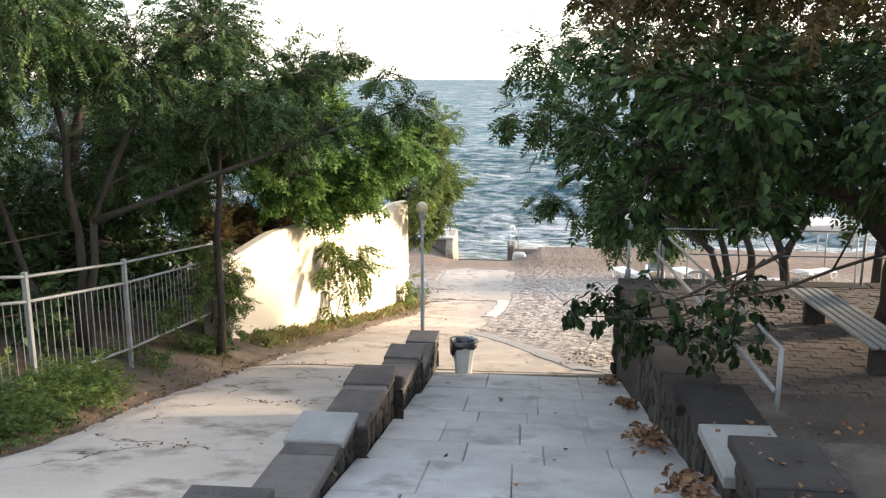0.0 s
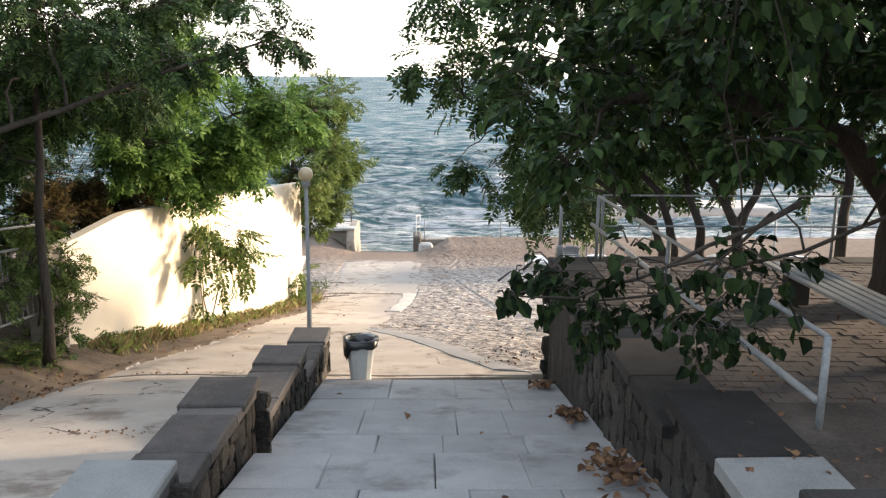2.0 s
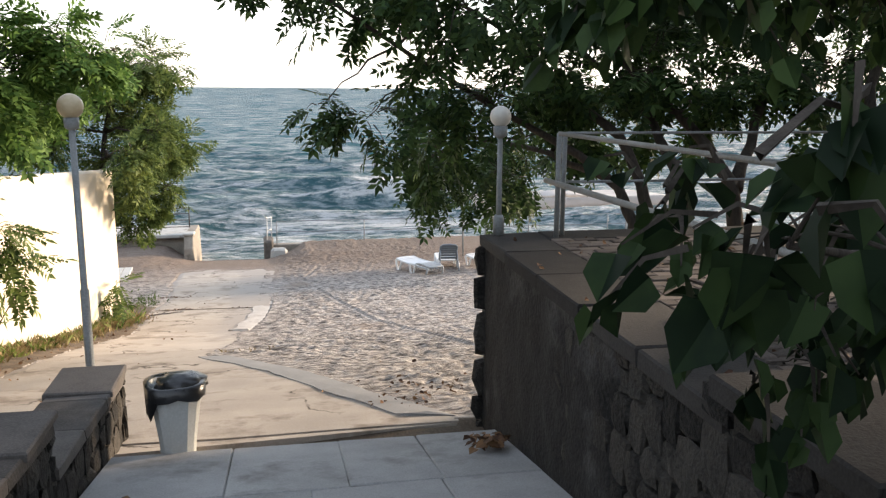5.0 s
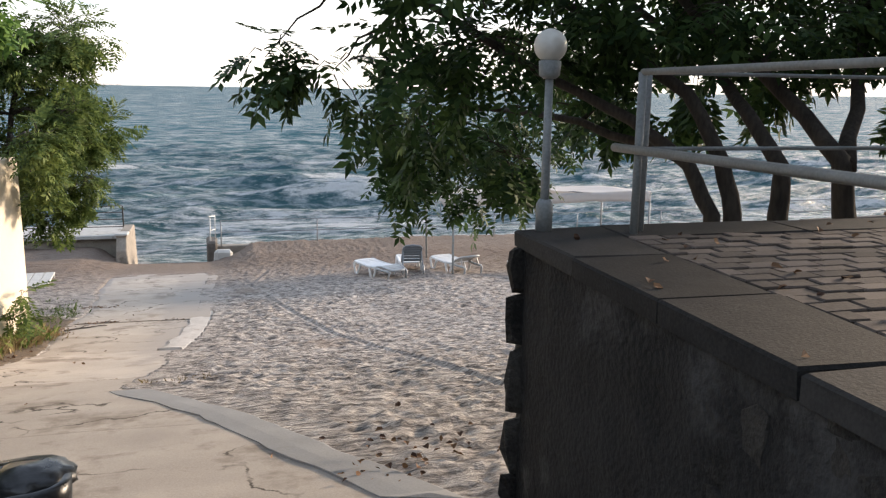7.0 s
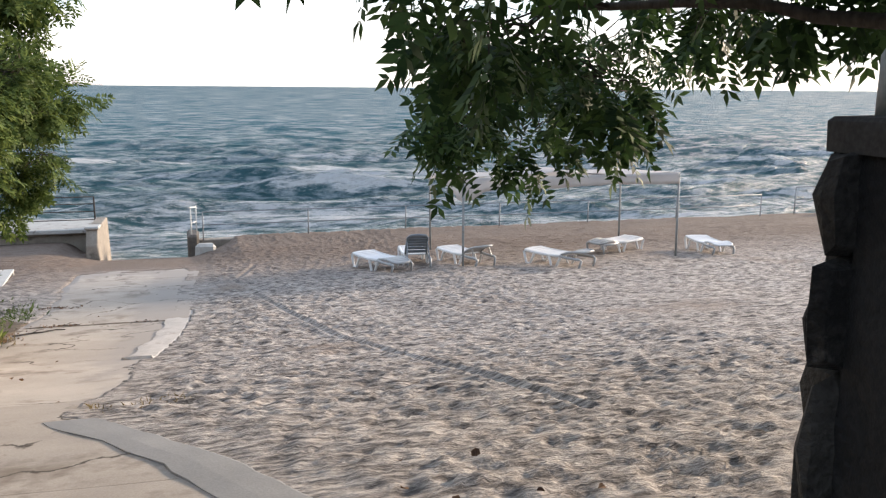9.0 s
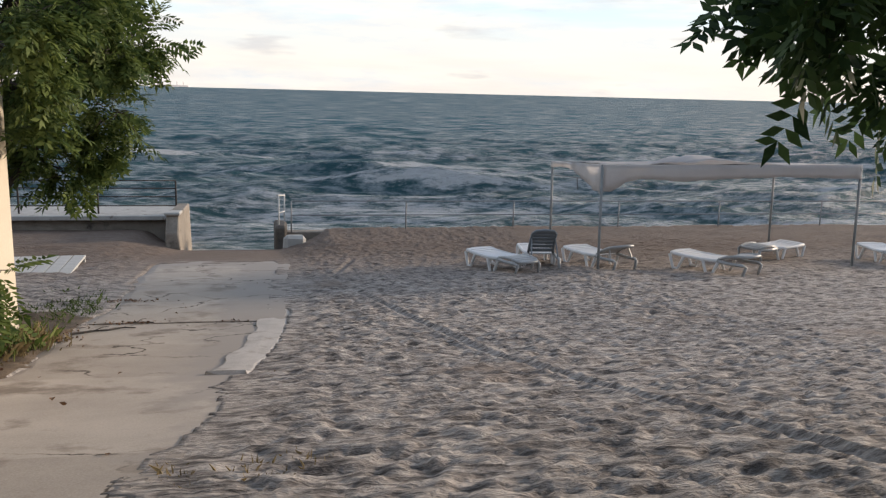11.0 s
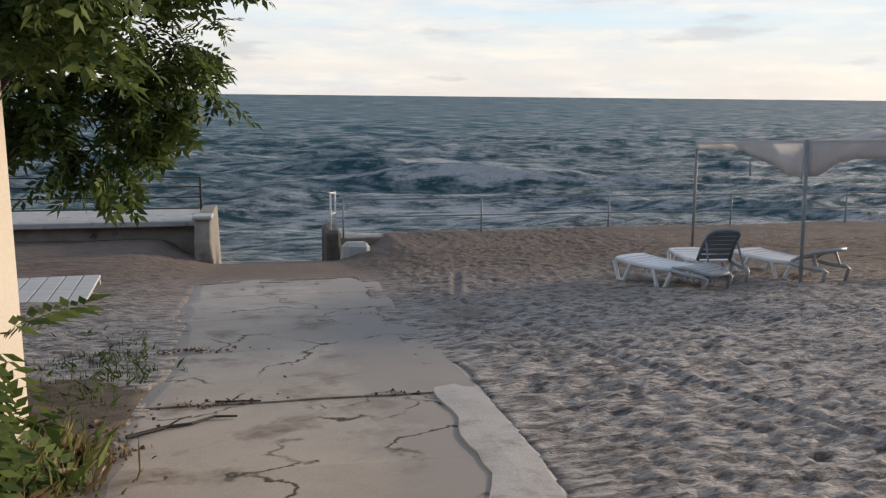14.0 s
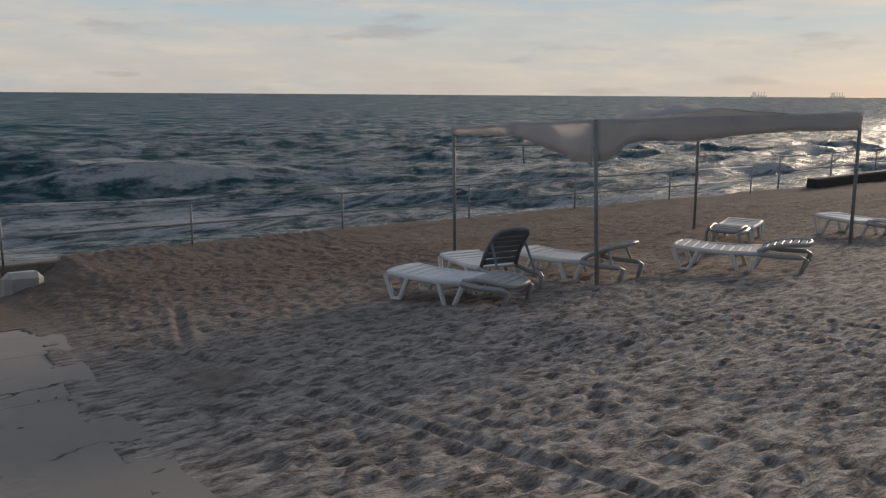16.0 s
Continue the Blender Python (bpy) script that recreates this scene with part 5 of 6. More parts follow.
def tree(name, base, trunks, blobs, twigs, kind, size, mat, seed, label, bark=None, per=5, droop=0.35, category="tree", fork=None, limbs=True, thick=1.0):
    """Tapered trunks, limbs to each mass of the crown, twigs and single leaves."""
    rnd_, rng = random.Random(seed), np.random.default_rng(seed)
    ob = thing(name, *base, 0, label, category)
    o = Vector(base)
    bark = bark or M_BARK
    tops = []
    for pts, r0, r1 in trunks:
        line = [Vector(pts[0])]
        for a, b in zip(pts, pts[1:]):
            line += bend(a, b, rnd_, 0, 3, 0.06)[1:]
        n = len(line)
        rr = [r0 + (r1 - r0) * k / (n - 1) for k in range(n)]
        rr[0] *= 1.35
        v, f = tube_data([p - o for p in line], rr, 9)
        mesh_object("trunk", v, f, bark, ob, smooth=True)
        tops.append((line, rr))
    tot = sum(b[3] ** 2 for b in blobs)
    allp, alld = [], []
    tv, tf = [], []
    for (bx, by, bz, br) in blobs:
        c = Vector((bx, by, bz))
        if limbs:
            best = min(((p - c).length + 0.6 * max(0, p.z - c.z), p, r) for line, rr in tops for p, r in list(zip(line, rr))[len(line) // 3:])
            line = bend(best[1], c, rnd_, 0.06, 6, 0.16)
            r0 = min(best[2] * 0.7, (0.018 + 0.022 * (c - best[1]).length) * thick)
            v, f = tube_data([p - o for p in line], [r0 * (1 - 0.8 * k / 6) for k in range(7)], 6)
            mesh_object("limb", v, f, bark, ob, smooth=True)
        m = max(3, int(twigs * br ** 2 / tot))
        for _ in range(m):
            u = Vector((rnd_.gauss(0, 1), rnd_.gauss(0, 1), rnd_.gauss(0, 0.8))).normalized()
            rad = br * rnd_.uniform(0.35, 1.12)
            e = c + u * rad
            s = c + u * rad * 0.35 + Vector((rnd_.uniform(-0.1, 0.1), rnd_.uniform(-0.1, 0.1), 0.05))
            v, f = tube_data([s - o, (s.lerp(e, 0.5) - o) + Vector((0, 0, 0.04)), e - o], [0.009, 0.006, 0.003], 3, cap=False)
            b = len(tv)
            tv += v
            tf += [tuple(i + b for i in q) for q in f]
            for k in range(per):
                t = 0.35 + 0.65 * k / max(1, per - 1)
                dd = (e - s).normalized() + Vector((rnd_.uniform(-1, 1), rnd_.uniform(-1, 1), rnd_.uniform(-0.6, 0.5))) * 0.9 - Vector((0, 0, droop))
                allp.append(s.lerp(e, t) - o)
                alld.append(dd)
    tagged(mesh_object("twig", tv, tf, bark, ob), kind="stuff")
    quads_object("crown", leaf_arrays(np.array(allp), np.array(alld), kind, rng, size), mat, ob)
    return ob


# tree leaning out over the sand from the foot of the terrace wall
tree("tree", (4.5, -28.0, 2.6),
     [([(4.6, -28.1, 2.5), (4.5, -28.0, 4.85), (4.39, -27.8, 5.22), (4.04, -27.5, 5.55), (3.6, -27.0, 5.84), (2.5, -26.6, 6.5), (1.4, -26.6, 7.2)], 0.075, 0.02),
      ([(4.75, -28.1, 2.5), (4.68, -28.0, 4.85), (4.61, -27.9, 5.26), (4.46, -27.6, 5.76), (4.23, -27.2, 6.03), (4.04, -26.8, 6.3), (3.5, -26.0, 7.0), (2.6, -25.4, 7.6)], 0.08, 0.02),
      ([(4.4, -27.8, 5.25), (4.0, -26.6, 5.5), (3.4, -25.0, 5.6), (3.3, -23.6, 5.2)], 0.045, 0.015),
      ([(5.1, -28.1, 2.5), (5.08, -28.0, 4.84), (5.08, -28.0, 5.2), (5.0, -27.6, 5.62), (5.1, -27.0, 5.95), (4.7, -25.8, 6.7), (4.9, -24.6, 7.0)], 0.09, 0.025),
      ([(5.75, -28.1, 2.5), (5.7, -28.0, 4.8), (5.61, -28.0, 5.26), (5.5, -27.4, 5.75), (5.0, -26.8, 6.4), (4.4, -26.4, 7.4)], 0.11, 0.03),
      ([(5.65, -28.0, 5.2), (6.2, -27.4, 5.9), (6.9, -26.6, 6.6), (7.9, -26.0, 7.6)], 0.07, 0.025),
      ([(7.4, -28.0, 2.5), (7.3, -28.0, 5.0), (7.5, -27.6, 6.3), (8.2, -27.0, 7.6)], 0.11, 0.04)],
     [(0.75, -26.8, 7.7, 0.55), (1.25, -26.4, 6.0, 0.34), (1.8, -26.4, 5.9, 0.45), (1.9, -26.2, 7.7, 0.95), (2.9, -24.7, 5.5, 0.6), (3.25, -23.5, 4.7, 0.5), (3.4, -22.9, 4.9, 0.6), (4.2, -22.6, 4.5, 0.55), (4.6, -23.2, 5.4, 0.75), (2.75, -25.6, 5.4, 0.45),
      (3.1, -26.7, 6.2, 0.85), (4.4, -26.0, 7.7, 1.3), (5.0, -24.2, 6.3, 0.9), (6.5, -25.2, 7.4, 1.2), (8.2, -26.0, 8.2, 1.5), (6.0, -27.0, 9.2, 1.5), (3.0, -27.4, 9.0, 1.2), (1.3, -27.0, 8.9, 0.9), (9.8, -25.2, 7.4, 1.2), (2.5, -28.0, 7.2, 0.8), (4.2, -27.8, 8.2, 1.0), (11.5, -26, 8, 1.8), (4.2, -27.0, 6.35, 0.55), (5.0, -27.2, 6.5, 0.6), (5.8, -27.0, 6.3, 0.65), (6.6, -27.0, 6.5, 0.75), (7.4, -27.0, 6.6, 0.8), (5.4, -26.2, 5.9, 0.4), (6.4, -26.0, 5.9, 0.4), (4.5, -26.6, 5.75, 0.38), (7.6, -26.6, 5.75, 0.35), (3.7, -27.3, 6.6, 0.45), (5.2, -26.4, 6.9, 0.6), (4.8, -25.0, 5.6, 0.5), (3.9, -25.0, 5.05, 0.48), (4.3, -24.3, 4.95, 0.45)],
     1200, "pinnate", 0.36, M_LEAFD, 11, "leaning tree with dark green feathery leaves behind the terrace", per=5)

# broad-leaved tree over the terrace, with a low branch hanging beside the stairs
tree("tree", (6.3, -31.4, TZ),
     [([(6.3, -31.4, TZ - 0.1), (6.2, -31.5, 6.2), (6.5, -31.9, 7.6), (7.4, -32.2, 8.8)], 0.30, 0.10),
      ([(6.25, -31.45, 5.9), (5.2, -32.0, 6.9), (3.6, -32.6, 7.4), (2.6, -32.8, 7.3)], 0.16, 0.05),
      ([(6.2, -31.5, 5.9), (5.6, -33.4, 6.5), (4.2, -34.4, 6.4), (2.6, -34.75, 5.95), (1.75, -34.7, 5.85)], 0.03, 0.006)],
     [(2.3, -33.1, 6.9, 0.7), (2.25, -32.4, 7.6, 0.9), (3.4, -33.0, 7.9, 1.1), (3.2, -32.0, 7.0, 0.7), (4.8, -32.5, 8.2, 1.4), (6.5, -32.0, 8.6, 1.7), (8.3, -32.0, 8.3, 1.7), (5.0, -33.8, 7.4, 0.9), (7.0, -34.0, 8.0, 1.2), (9.6, -33.0, 8.0, 1.9),
      (4.0, -30.6, 8.5, 1.2), (2.6, -30.9, 8.4, 1.0), (2.9, -35.0, 8.3, 1.0), (5.0, -36.0, 8.6, 1.5), (4.4, -31.2, 7.3, 0.8), (3.4, -34.0, 7.0, 0.65), (5.4, -31.0, 7.4, 0.8), (7.6, -30.6, 7.7, 1.0), (6.4, -36.5, 8.0, 1.1), (8.5, -36, 8.6, 1.5)],
     2050, "broad", 0.12, M_HEART, 12, "dark broad-leaved tree shading the terrace", per=9)
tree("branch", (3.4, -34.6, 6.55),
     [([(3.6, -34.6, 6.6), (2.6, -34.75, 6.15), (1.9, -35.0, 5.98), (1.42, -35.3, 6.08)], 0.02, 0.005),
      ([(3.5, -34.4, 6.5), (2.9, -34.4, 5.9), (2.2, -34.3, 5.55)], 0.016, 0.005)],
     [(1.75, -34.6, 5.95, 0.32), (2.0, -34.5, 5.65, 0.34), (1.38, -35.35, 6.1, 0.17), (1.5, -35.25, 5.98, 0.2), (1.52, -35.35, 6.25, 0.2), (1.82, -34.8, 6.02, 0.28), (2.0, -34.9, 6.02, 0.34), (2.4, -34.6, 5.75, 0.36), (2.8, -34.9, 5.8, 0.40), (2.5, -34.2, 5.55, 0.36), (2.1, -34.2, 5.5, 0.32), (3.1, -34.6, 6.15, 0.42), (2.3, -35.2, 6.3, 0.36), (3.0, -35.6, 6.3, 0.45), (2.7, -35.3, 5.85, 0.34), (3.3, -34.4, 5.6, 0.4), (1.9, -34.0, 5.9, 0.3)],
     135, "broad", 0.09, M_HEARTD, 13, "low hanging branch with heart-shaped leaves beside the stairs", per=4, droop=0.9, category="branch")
# oversized leaves and added high masses block light from the terrace
tree("tree", (12.5, -31.5, TZ),
     [([(12.5, -31.5, TZ - 0.1), (12.6, -31.4, 7), (12.2, -31, 9)], 0.25, 0.1)],
     [(11, -31, 8.6, 1.7), (13, -30.5, 8.6, 1.8), (12, -32.5, 9.3, 2.2), (14.6, -31, 8, 2.0), (8.6, -31.5, 10.6, 1.8), (6.2, -33.6, 10.8, 1.7), (10.2, -34.6, 8.5, 1.8), (13, -35, 8, 2.2), (11, -37, 8, 2.0), (14, -38.5, 8.6, 2.2), (16, -34, 8, 2.4), (15.5, -30, 8.4, 1.6)],
     1900, "broad", 0.19, M_HEART, 14, "dark broad-leaved tree at the back of the terrace", per=8)

# russet-leaved crown seen above the terrace tree
tree("tree", (5.6, -37.6, 5.4),
     [([(5.6, -37.6, 5.2), (5.4, -37.2, 7.6), (4.6, -36.4, 9.4)], 0.16, 0.05)],
     [(2.6, -34.6, 9.4, 0.9), (1.9, -33.6, 9.6, 0.7), (3.6, -35.4, 9.6, 1.0), (4.8, -36.6, 10.0, 1.2)],
     420, "pinnate", 0.24, M_LEAFB, 15, "tree with browning autumn leaves above the stairs", per=5)

# trees and scrub behind the fence
tree("tree", (-6.1, -31.3, 4.4),
     [([(-6.1, -31.3, 4.1), (-6.05, -31.2, 6.0), (-6.4, -31.0, 8.2), (-6.2, -30.6, 10)], 0.085, 0.03),
      ([(-6.0, -31.4, 4.1), (-5.8, -31.2, 6.2), (-5.2, -31.0, 7.6), (-4.4, -30.6, 8.6)], 0.075, 0.025),
      ([(-6.3, -31.5, 4.1), (-6.9, -31.6, 6.0), (-7.6, -31.4, 7.6)], 0.07, 0.03),
      ([(-5.8, -31.2, 6.2), (-4.0, -30.8, 6.9), (-2.4, -30.4, 7.5), (-1.0, -30.2, 7.95)], 0.05, 0.012)],
     [(-6.5, -30.8, 9.2, 1.3), (-5.0, -31.0, 8.6, 1.1), (-4.2, -30.2, 9.0, 1.0), (-3.6, -30.6, 8.1, 0.7), (-7.8, -31.4, 8.2, 1.2), (-5.6, -32.8, 9.4, 1.2), (-7.0, -33.0, 8.0, 1.1), (-4.6, -29.4, 7.6, 0.7), (-6.3, -29.0, 7.4, 1.0), (-5.4, -30.2, 6.9, 0.6), (-0.9, -30.2, 7.9, 0.38), (-1.5, -30.3, 7.85, 0.42), (-2.2, -30.4, 7.65, 0.4), (-3.0, -30.5, 7.9, 0.4), (-1.3, -30.2, 8.35, 0.36)],
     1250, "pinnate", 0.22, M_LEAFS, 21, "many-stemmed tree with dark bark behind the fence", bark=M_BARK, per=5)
tree("tree", (-4.75, -28.9, 3.6),
     [([(-4.75, -28.9, 3.3), (-4.7, -28.9, 5.6), (-4.65, -28.8, 7.6), (-4.5, -28.6, 10)], 0.075, 0.03)],
     [(-4.4, -28.4, 7.6, 0.7), (-3.4, -28.0, 8.4, 0.7), (-4.6, -28.8, 9.2, 1.0), (-3.8, -27.4, 7.2, 0.6), (-5.2, -27.8, 7.0, 0.7), (-2.8, -27.0, 8.8, 0.6), (-5.5, -28.6, 6.2, 0.6)],
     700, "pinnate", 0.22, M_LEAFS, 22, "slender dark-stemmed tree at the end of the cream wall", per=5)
# the masses above z 11, mostly unseen, are added to hold back sky light
tree("tree", (-8.6, -27.0, 4.6),
     [([(-8.6, -27.0, 4.2), (-8.4, -27.0, 7), (-8.0, -26.6, 9.4)], 0.16, 0.06), ([(-9.4, -29.5, 4.6), (-9.3, -29.4, 7.5), (-9.6, -29, 9.8)], 0.14, 0.05)],
     [(-8, -27, 9, 1.7), (-9.6, -28.6, 9.2, 1.9), (-7.4, -25.6, 7.6, 1.3), (-10.5, -31, 8.6, 2.0), (-9, -24, 8, 1.8), (-11.5, -27, 8, 2.2), (-12, -33, 8.5, 2.2), (-8.6, -33.6, 9.6, 1.7), (-7.2, -28.4, 6.6, 1.1), (-8.8, -31.2, 6.6, 1.3), (-10, -35.5, 9, 1.8), (-13, -20, 7.6, 2.5), (-11, -18, 6.4, 2.1), (-15, -24, 8.2, 2.6), (-8.6, -30.5, 11.6, 2.0), (-7.2, -33.6, 11.4, 1.8), (-8.4, -27.0, 11.2, 1.9), (-9, -21, 6.5, 1.7), (-11, -23, 6, 2.0), (-7.6, -23.6, 6.3, 1.1), (-8, -20, 5, 1.5), (-10.5, -26, 5.5, 1.8), (-8.4, -24.8, 5.4, 1.2), (-6.9, -26.2, 6.2, 0.8)],
     2500, "pinnate", 0.27, M_HEART, 23, "dense dark woodland tree on the bank", per=5)
tree("shrub", (-7.0, -28.2, 4.2),
     [([(-7.0, -28.2, 3.9), (-6.9, -28.2, 5.2)], 0.05, 0.02)],
     [(-6.6, -27.6, 5.0, 0.9), (-7.4, -29.2, 5.2, 0.9), (-6.5, -30.0, 5.0, 0.7), (-8.2, -31, 5.4, 1.1), (-7.4, -32.8, 5.6, 0.9), (-8.6, -34.4, 6.2, 1.2), (-6.0, -26.6, 4.6, 0.6), (-9.5, -28, 5.5, 1.4), (-9, -25.6, 5, 1.4), (-7.2, -35.6, 6.6, 0.9), (-5.9, -29.0, 4.5, 0.55), (-5.8, -33.0, 5.2, 0.6), (-6.2, -34.4, 5.6, 0.7), (-7.0, -31.0, 4.9, 0.8), (-7.8, -26.4, 4.8, 0.9), (-6.2, -36.8, 6.4, 0.7), (-7.4, -30.4, 6.2, 0.8), (-6.6, -28.6, 5.9, 0.6), (-8.0, -32.4, 6.6, 0.9), (-7.6, -28.4, 5.4, 0.8)],
     2300, "broad", 0.11, M_HEART, 24, "dark undergrowth thicket behind the fence", per=8, category="shrub")
tree("shrub", (-5.9, -25.4, 3.4),
     [([(-5.9, -25.4, 3.0), (-5.8, -25.3, 4.6)], 0.03, 0.01)],
     [(-5.6, -25.4, 5.0, 0.5), (-5.5, -24.4, 4.9, 0.5), (-5.8, -26.4, 5.1, 0.5), (-5.3, -23.2, 4.8, 0.45)],
     420, "pinnate", 0.22, M_LEAFB, 25, "dry brown reed-like bush behind the cream wall", per=5, droop=-0.6, category="shrub")

# green tree of heaven at the cream wall
tree("tree", (-4.9, -23.4, 2.6),
     [([(-4.9, -23.4, 2.2), (-4.85, -23.4, 4.4), (-4.4, -23.4, 5.8), (-3.2, -23.3, 6.7)], 0.07, 0.025),
      ([(-5.0, -23.2, 2.2), (-5.0, -23.1, 5.0), (-5.1, -23.2, 7.4)], 0.07, 0.03)],
     [(-2.2, -23.4, 6.9, 0.55), (-3.0, -23.7, 6.5, 0.75), (-1.6, -22.9, 6.7, 0.42), (-3.1, -23.9, 5.7, 0.55), (-4.0, -24.2, 5.5, 0.6), (-4.6, -25.0, 6.2, 0.9), (-5.0, -23.5, 7.6, 1.1), (-3.7, -25.4, 7.6, 0.8), (-2.6, -22.6, 6.0, 0.45), (-4.4, -22.4, 5.6, 0.7), (-3.4, -21.6, 6.0, 0.6), (-5.6, -21.8, 6.4, 1.1), (-6.2, -24.6, 7.4, 1.2), (-4.4, -20.4, 5.6, 0.8)],
     900, "pinnate", 0.38, M_LEAFG, 31, "light green tree with feathery leaves above the cream wall", per=5)
tree("shrub", (-4.0, -23.1, 2.15),
     [([(-4.0, -23.1, 2.0), (-4.05, -23.15, 3.0), (-4.0, -23.2, 4.2)], 0.018, 0.008), ([(-3.95, -23.05, 2.0), (-3.75, -22.95, 3.0), (-3.6, -22.9, 4.1)], 0.018, 0.008),
      ([(-3.9, -23.0, 2.0), (-3.45, -22.7, 2.8), (-3.1, -22.4, 3.5)], 0.015, 0.006), ([(-4.05, -23.2, 2.0), (-4.0, -23.5, 3.2), (-3.9, -23.8, 4.0)], 0.015, 0.006)],
     [(-3.8, -23.2, 4.4, 0.55), (-3.45, -22.9, 4.1, 0.50), (-3.1, -22.5, 3.6, 0.42), (-3.8, -23.8, 4.0, 0.48), (-3.5, -22.9, 3.3, 0.3), (-3.9, -23.3, 2.6, 0.22)],
     34, "pinnate", 0.52, M_LEAFO, 32, "young feathery-leaved sapling clump against the cream wall", bark=M_BARKP, per=4, category="sapling", limbs=False)
# tree at the seaward end of the cream wall
# the last leaf masses, partly out of view, were added to dapple the wall
tree("tree", (-4.2, -14.3, 0.5),
     [([(-4.2, -14.3, 0.3), (-4.0, -14.2, 2.4), (-3.6, -14.0, 4.4), (-3.2, -13.8, 6.4)], 0.11, 0.04),
      ([(-4.1, -14.2, 1.8), (-3.4, -13.7, 3.0), (-2.6, -13.4, 3.9)], 0.06, 0.02)],
     [(-2.25, -13.3, 3.65, 0.6), (-1.85, -13.4, 4.7, 0.6), (-2.6, -13.5, 5.5, 0.9), (-3.4, -13.8, 4.2, 0.8), (-3.0, -13.3, 2.7, 0.5), (-3.9, -14.0, 6.3, 1.1), (-2.3, -13.8, 6.7, 0.9), (-3.6, -13.6, 3.2, 0.55), (-2.6, -13.1, 3.1, 0.4), (-5.2, -14.2, 5.2, 1.0), (-1.95, -14.7, 4.5, 0.45), (-2.2, -15.0, 5.2, 0.5), (-2.3, -15.2, 4.5, 0.4), (-2.2, -15.5, 5.0, 0.45), (-2.6, -15.7, 3.5, 0.3), (-2.5, -16.1, 4.0, 0.35), (-2.6, -16.6, 4.4, 0.38), (-2.4, -17.2, 4.8, 0.45)],
     800, "pinnate", 0.34, M_LEAFO, 33, "feathery green tree at the seaward end of the wall", per=5)
tree("shrub", (-2.98, -17.0, 0.98),
     [([(-2.98, -17.0, 0.85), (-2.96, -17.0, 1.5), (-2.9, -16.95, 1.95)], 0.012, 0.005), ([(-3.0, -16.9, 0.85), (-3.02, -16.85, 1.4)], 0.01, 0.004)],
     [(-2.90, -16.95, 1.86, 0.12), (-2.96, -17.0, 1.5, 0.10), (-3.03, -16.85, 1.35, 0.10)],
     9, "pinnate", 0.50, M_LEAFO, 34, "small feathery-leaved sapling at the wall foot", per=3, droop=0.05, category="sapling", limbs=False)


def tufts(name, spots, mat, seed, label, h=0.22, blades=26, spread=0.14, broad=False, category="grass"):
    """Many tapering blades in tufts, one object of stuff."""
    rng = np.random.default_rng(seed)
    vs = []
    for (x, y, s) in spots:
        z = ground_z(x, y) + 0.0
        nb = int(blades * s)
        a = rng.uniform(0, 2 * np.pi, nb)
        p = np.stack([x + rng.normal(0, spread * s, nb), y + rng.normal(0, spread * s, nb), np.full(nb, z - 0.02)], 1)
        d = np.stack([np.cos(a), np.sin(a), np.zeros(nb)], 1)
        w = np.stack([-np.sin(a), np.cos(a), np.zeros(nb)], 1) * ((0.022 if broad else 0.006) * s)
        hh = (h * s * rng.uniform(0.4, 1.2, nb))[:, None]
        lean = rng.uniform(0.1, 0.8, nb)[:, None]
        up = np.array([[0, 0, 1.0]])
        mid = p + up * hh * 0.55 + d * hh * lean * 0.35
        tip = p + up * hh * (1 - 0.3 * lean) + d * hh * lean
        vs.append(np.stack([p - w * 0.6, p + w * 0.6, mid + w, tip], 1))
        vs.append(np.stack([p - w * 0.6, mid + w, tip, mid - w], 1))
    v = np.concatenate(vs, 0).reshape(-1, 3)
    ob = quads_object(name, v, mat)
    return tagged(ob, label, category, kind="stuff")


rr = random.Random(8)
spots = []
for _ in range(420):
    y = rr.uniform(-38, -25.5)
    spots.append((lerp(EDGE_L, y) - 0.35 - abs(rr.gauss(0, 0.45)), y, rr.uniform(0.7, 1.6)))
rg = np.random.default_rng(41)
wp = []
for (x, y, q) in spots:
    if noise.noise(Vector((x * 0.8, y * 0.55, 2))) < -0.06:
        continue
    for _ in range(11):
        xx, yy = x - 0.05 + rg.normal(0, 0.16), y + rg.normal(0, 0.16)
        wp.append((xx, yy, ground_z(xx, yy) + abs(rg.normal(0.02, 0.10)) * q))
wd = np.stack([rg.normal(0, 1, len(wp)), rg.normal(0, 1, len(wp)), rg.normal(0.15, 0.4, len(wp))], 1)
tagged(quads_object("weeds", leaf_arrays(np.array(wp), wd, "pinnate", rg, 0.19), M_LEAFO), "bright green leafy weeds below the fence", "weeds", kind="stuff")
spots = []
for _ in range(480):
    y = rr.uniform(-27.4, -16)
    t = (y - CWA.y) / (CWB.y - CWA.y)
    spots.append((CWA.x + (CWB.x - CWA.x) * t + 0.08 + abs(rr.gauss(0, 0.22)), y, rr.uniform(0.5, 1.2)))
tufts("grass", spots, M_STRAW, 42, "yellowing grass strip at the foot of the wall", 0.24, 22, 0.1)
tufts("grass", spots[::3], M_GRASS, 43, "green grass among the dry strip by the wall", 0.28, 20, 0.1)
spots = [(rr.gauss(-3.2, 0.3), rr.gauss(-13.6, 0.9), rr.uniform(0.5, 1.1)) for _ in range(130)]
tufts("weeds", spots, M_LEAFO, 44, "low dark weeds beyond the wall end", 0.15, 14, 0.12, False, "weeds")
spots = [(0.75 + rr.gauss(0, 0.25), -18.75 + rr.gauss(0, 0.12), rr.uniform(0.3, 0.7)) for _ in range(26)]
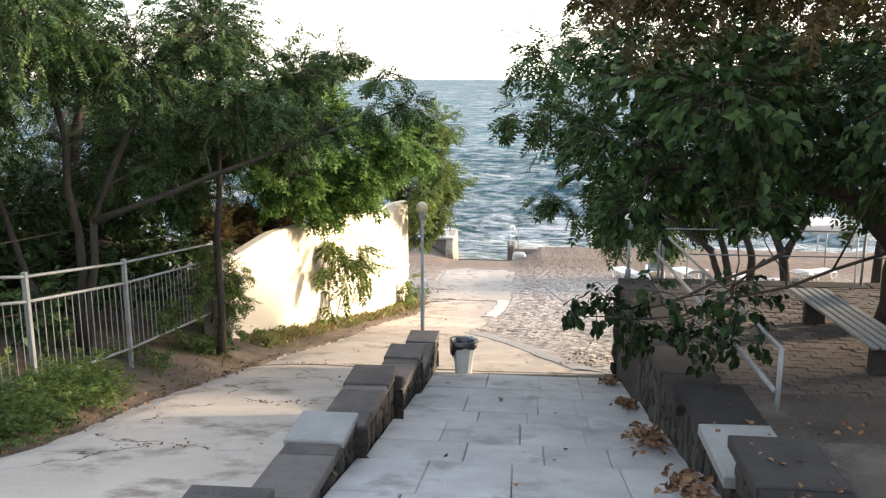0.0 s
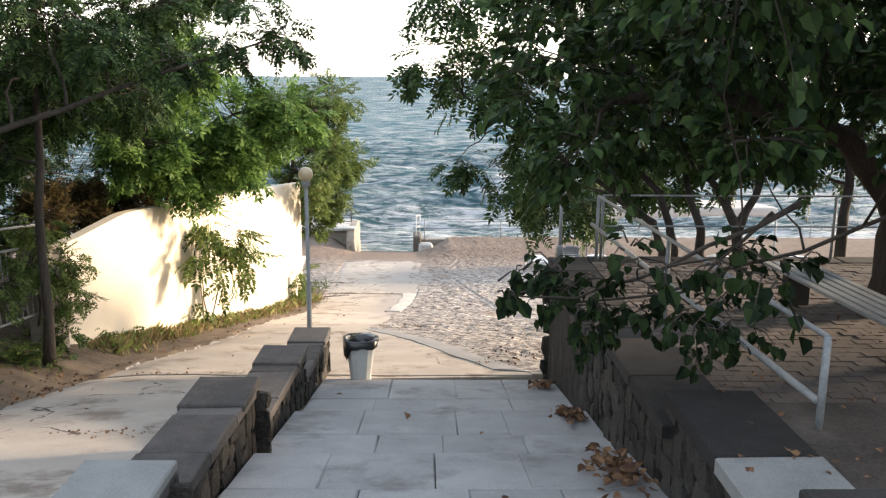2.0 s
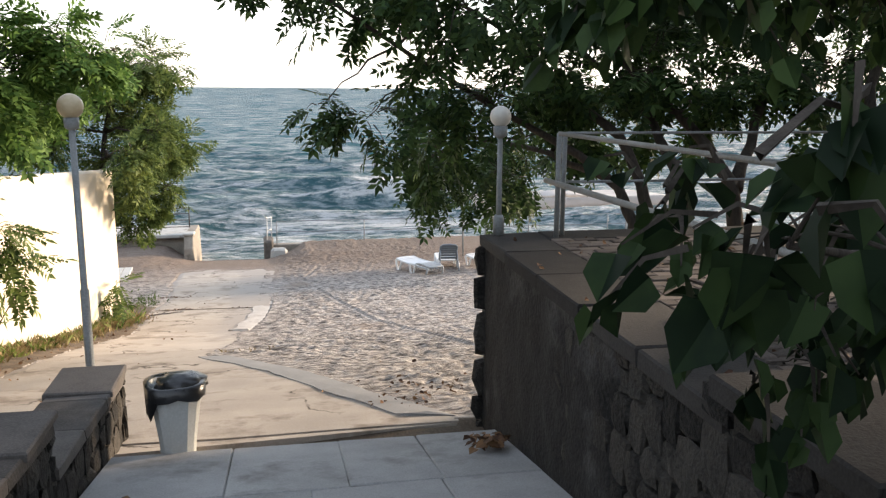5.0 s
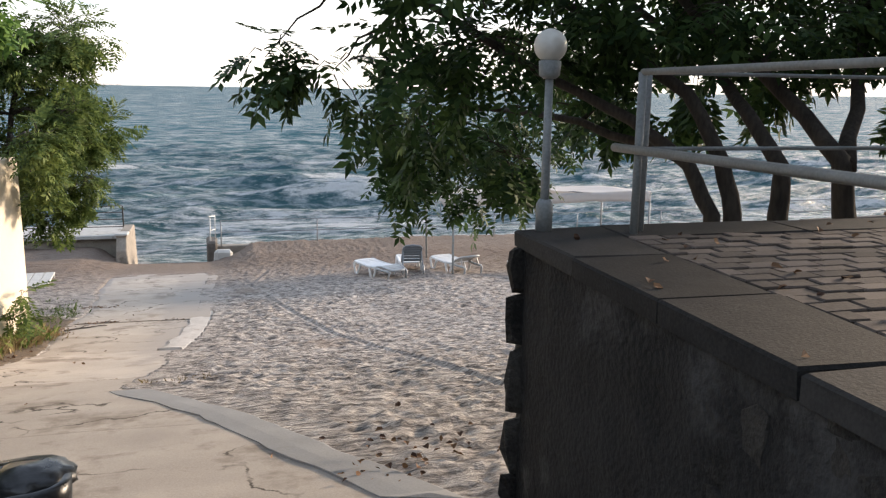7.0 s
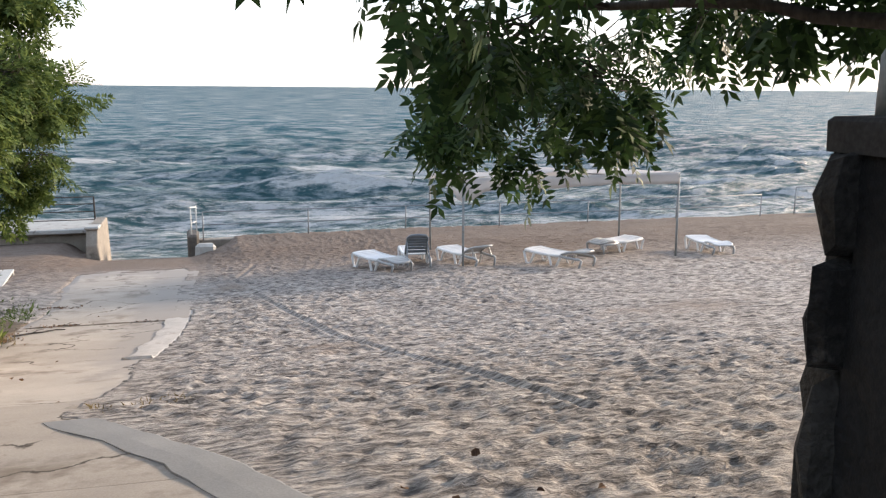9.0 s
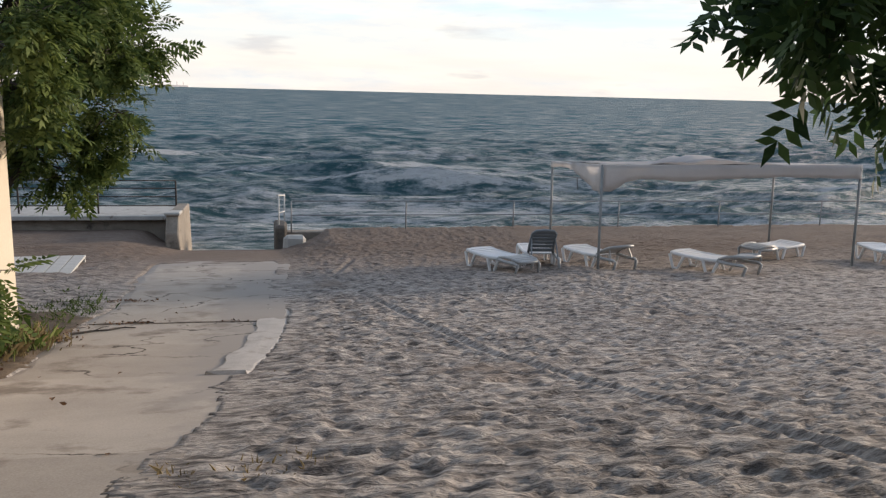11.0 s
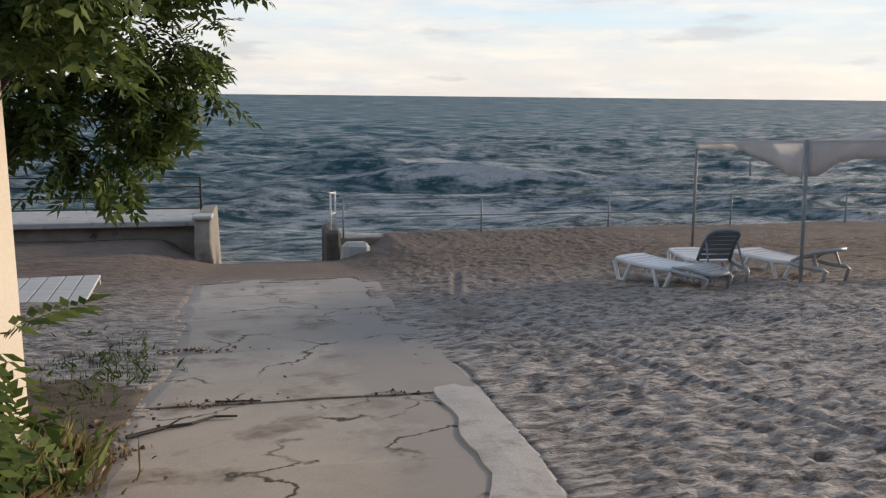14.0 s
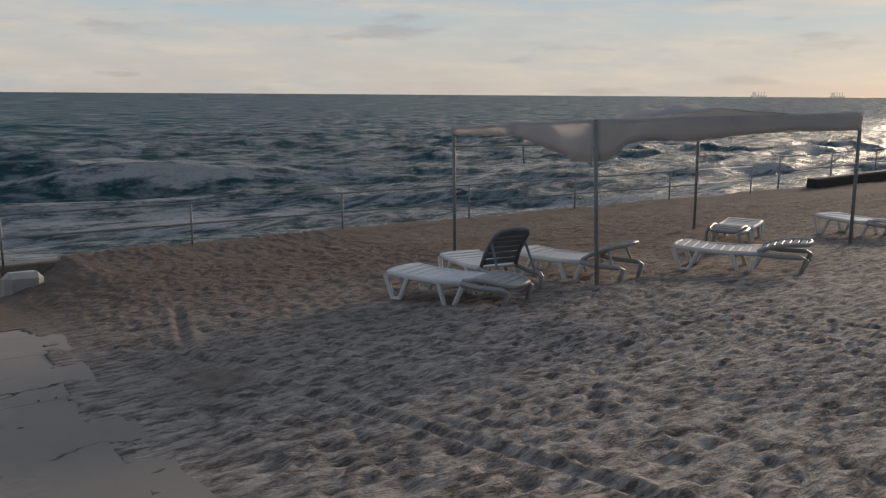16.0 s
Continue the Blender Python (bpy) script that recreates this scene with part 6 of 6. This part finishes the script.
spots += [(0.3 + rr.gauss(0, 0.25), -22.9 + rr.gauss(0, 0.15), rr.uniform(0.3, 0.8)) for _ in range(26)]
spots += [(0.55 + rr.gauss(0, 0.15), -17.1 + rr.gauss(0, 0.12), rr.uniform(0.3, 0.6)) for _ in range(12)]
tufts("grass", spots, M_STRAW, 45, "small dry grass tufts at the sand edge", 0.14, 22, 0.08)


def litter(name, spots, seed, label, size=0.07):
    rng = np.random.default_rng(seed)
    pos = np.array(spots, dtype=float)
    d = np.stack([rng.normal(0, 1, len(pos)), rng.normal(0, 1, len(pos)), rng.normal(0, 0.25, len(pos))], 1)
    return tagged(quads_object(name, leaf_arrays(pos, d, "broad", rng, size), M_DRYLF), label, "leaves", kind="stuff")


spots = []
for (cx, cy, n, sx, sy) in ((2.38, -30.15, 60, 0.07, 0.12), (2.36, -32.35, 90, 0.09, 0.16), (2.34, -34.7, 130, 0.10, 0.3), (2.35, -37.0, 120, 0.1, 0.4), (2.3, -39.5, 90, 0.12, 0.5), (1.0, -36.2, 6, 0.8, 1.5), (0.6, -33.0, 4, 0.8, 1.5)):
    for _ in range(n):
        x, y = min(2.48, rr.gauss(cx, sx)), rr.gauss(cy, sy)
        spots.append((x, y, stair_z(y) + 0.07 + abs(rr.gauss(0, 0.03))))
litter("fallen_leaves", spots, 51, "reddish brown fallen leaves in the step corners")
spots = []
for _ in range(900):
    y = rr.uniform(-40, -15)
    x = lerp(EDGE_L, y) - abs(rr.gauss(0, 0.45)) + 0.12
    spots.append((x, y, ground_z(x, y) + 0.03))
for _ in range(45):
    y = rr.uniform(-36, -12)
    x = rr.uniform(lerp(EDGE_L, y), min(-1.2, lerp(EDGE_R, y)))
    spots.append((x, y, ground_z(x, y) + 0.065))
for _ in range(90):
    spots.append((rr.gauss(2.3, 0.4), -27.9 + rr.gauss(0, 0.45), ground_z(2.1, -27.9) + 0.07))
litter("fallen_leaves", spots, 52, "dry leaves scattered along the walkway edge", 0.05)
spots = [(rr.uniform(2.6, 6), rr.uniform(-41, -35.2), 0) for _ in range(300)]
spots = [(x, y, (5.40 if y > -37.3 else 5.75 if y > -39.8 else 6.3) + 0.02) for x, y, _ in spots]
spots += [(rr.uniform(2.6, 7), rr.uniform(-34.8, -28.9), TZ + 0.02) for _ in range(160)]
litter("fallen_leaves", spots, 53, "brown leaves lying on the terrace", 0.045)
spots = []
for y in JOINTS[4:-1]:
    for _ in range(5):
        f = rr.random()
        x = lerp(EDGE_L, y) + f * (min(lerp(EDGE_R, y), 0.4) - lerp(EDGE_L, y))
        if noise.noise(Vector((x * 1.3, y, 6))) > 0.0:
            spots.append((x, y + rr.gauss(0, 0.035), ground_z(x, y) + 0.05))
for (cx, cy, n, sx, sy) in ((-1.9, -14.9, 26, 0.28, 0.09), (-0.4, -14.85, 8, 0.15, 0.06), (-2.3, -12.5, 50, 0.3, 0.08), (-2.6, -16.0, 60, 0.15, 0.5), (-3.0, -28.9, 14, 0.5, 0.04), (-2.2, -33.2, 16, 0.3, 0.2), (-2.6, -36.0, 14, 0.3, 0.1)):
    for _ in range(n * 2):
        x, y = rr.gauss(cx, sx * 0.8), rr.gauss(cy, sy * 0.7)
        spots.append((x, y + 0.12 * noise.noise(Vector((x * 2.5, cy, 0))), ground_z(x, y) + 0.05))
litter("debris", spots, 54, "dark plant debris in the walkway joints", 0.032)

tree("vine", (-5.15, -28.3, 3.9),
     [([(-5.15, -28.3, 3.7), (-5.1, -28.2, 4.6), (-5.0, -28.0, 5.2)], 0.015, 0.006)],
     [(-5.1, -28.6, 4.7, 0.4), (-5.15, -29.3, 4.5, 0.35), (-4.85, -28.0, 4.6, 0.4), (-4.8, -27.8, 4.0, 0.35), (-5.15, -30.2, 4.5, 0.3), (-5.1, -28.3, 5.2, 0.35), (-4.75, -28.2, 3.5, 0.3)],
     150, "pinnate", 0.2, M_LEAFO, 36, "dark climbing vine over the fence end", per=5, category="vine", limbs=False)


def stick(pts, r, label):
    ob = thing("stick", pts[0][0], pts[0][1], ground_z(*pts[0]) + 0.047, 0, label, "stick")
    o = Vector((pts[0][0], pts[0][1], ground_z(*pts[0])))
    line = [Vector((x, y, ground_z(x, y))) - o for x, y in pts]
    tube("stem", line, [r * (1 - 0.5 * k / (len(line) - 1)) for k in range(len(line))], M_DARKW, ob, 6)
    a, b = line[1], line[1].lerp(line[2], 0.7) + Vector((0.05, 0.12, 0.02))
    tube("twig", [a, a.lerp(b, 0.5) + Vector((0.01, 0, 0.02)), b], [r * 0.5, r * 0.4, r * 0.25], M_DARKW, ob, 5)


stick(((-2.45, -15.72), (-2.2, -15.52), (-2.02, -15.47), (-1.86, -15.30), (-1.68, -15.33)), 0.017, "dark forked driftwood stick on the concrete walkway")
stick(((-1.88, -14.83), (-1.75, -14.86), (-1.66, -14.85), (-1.5, -14.89)), 0.013, "short dark twig lying on the concrete walkway")
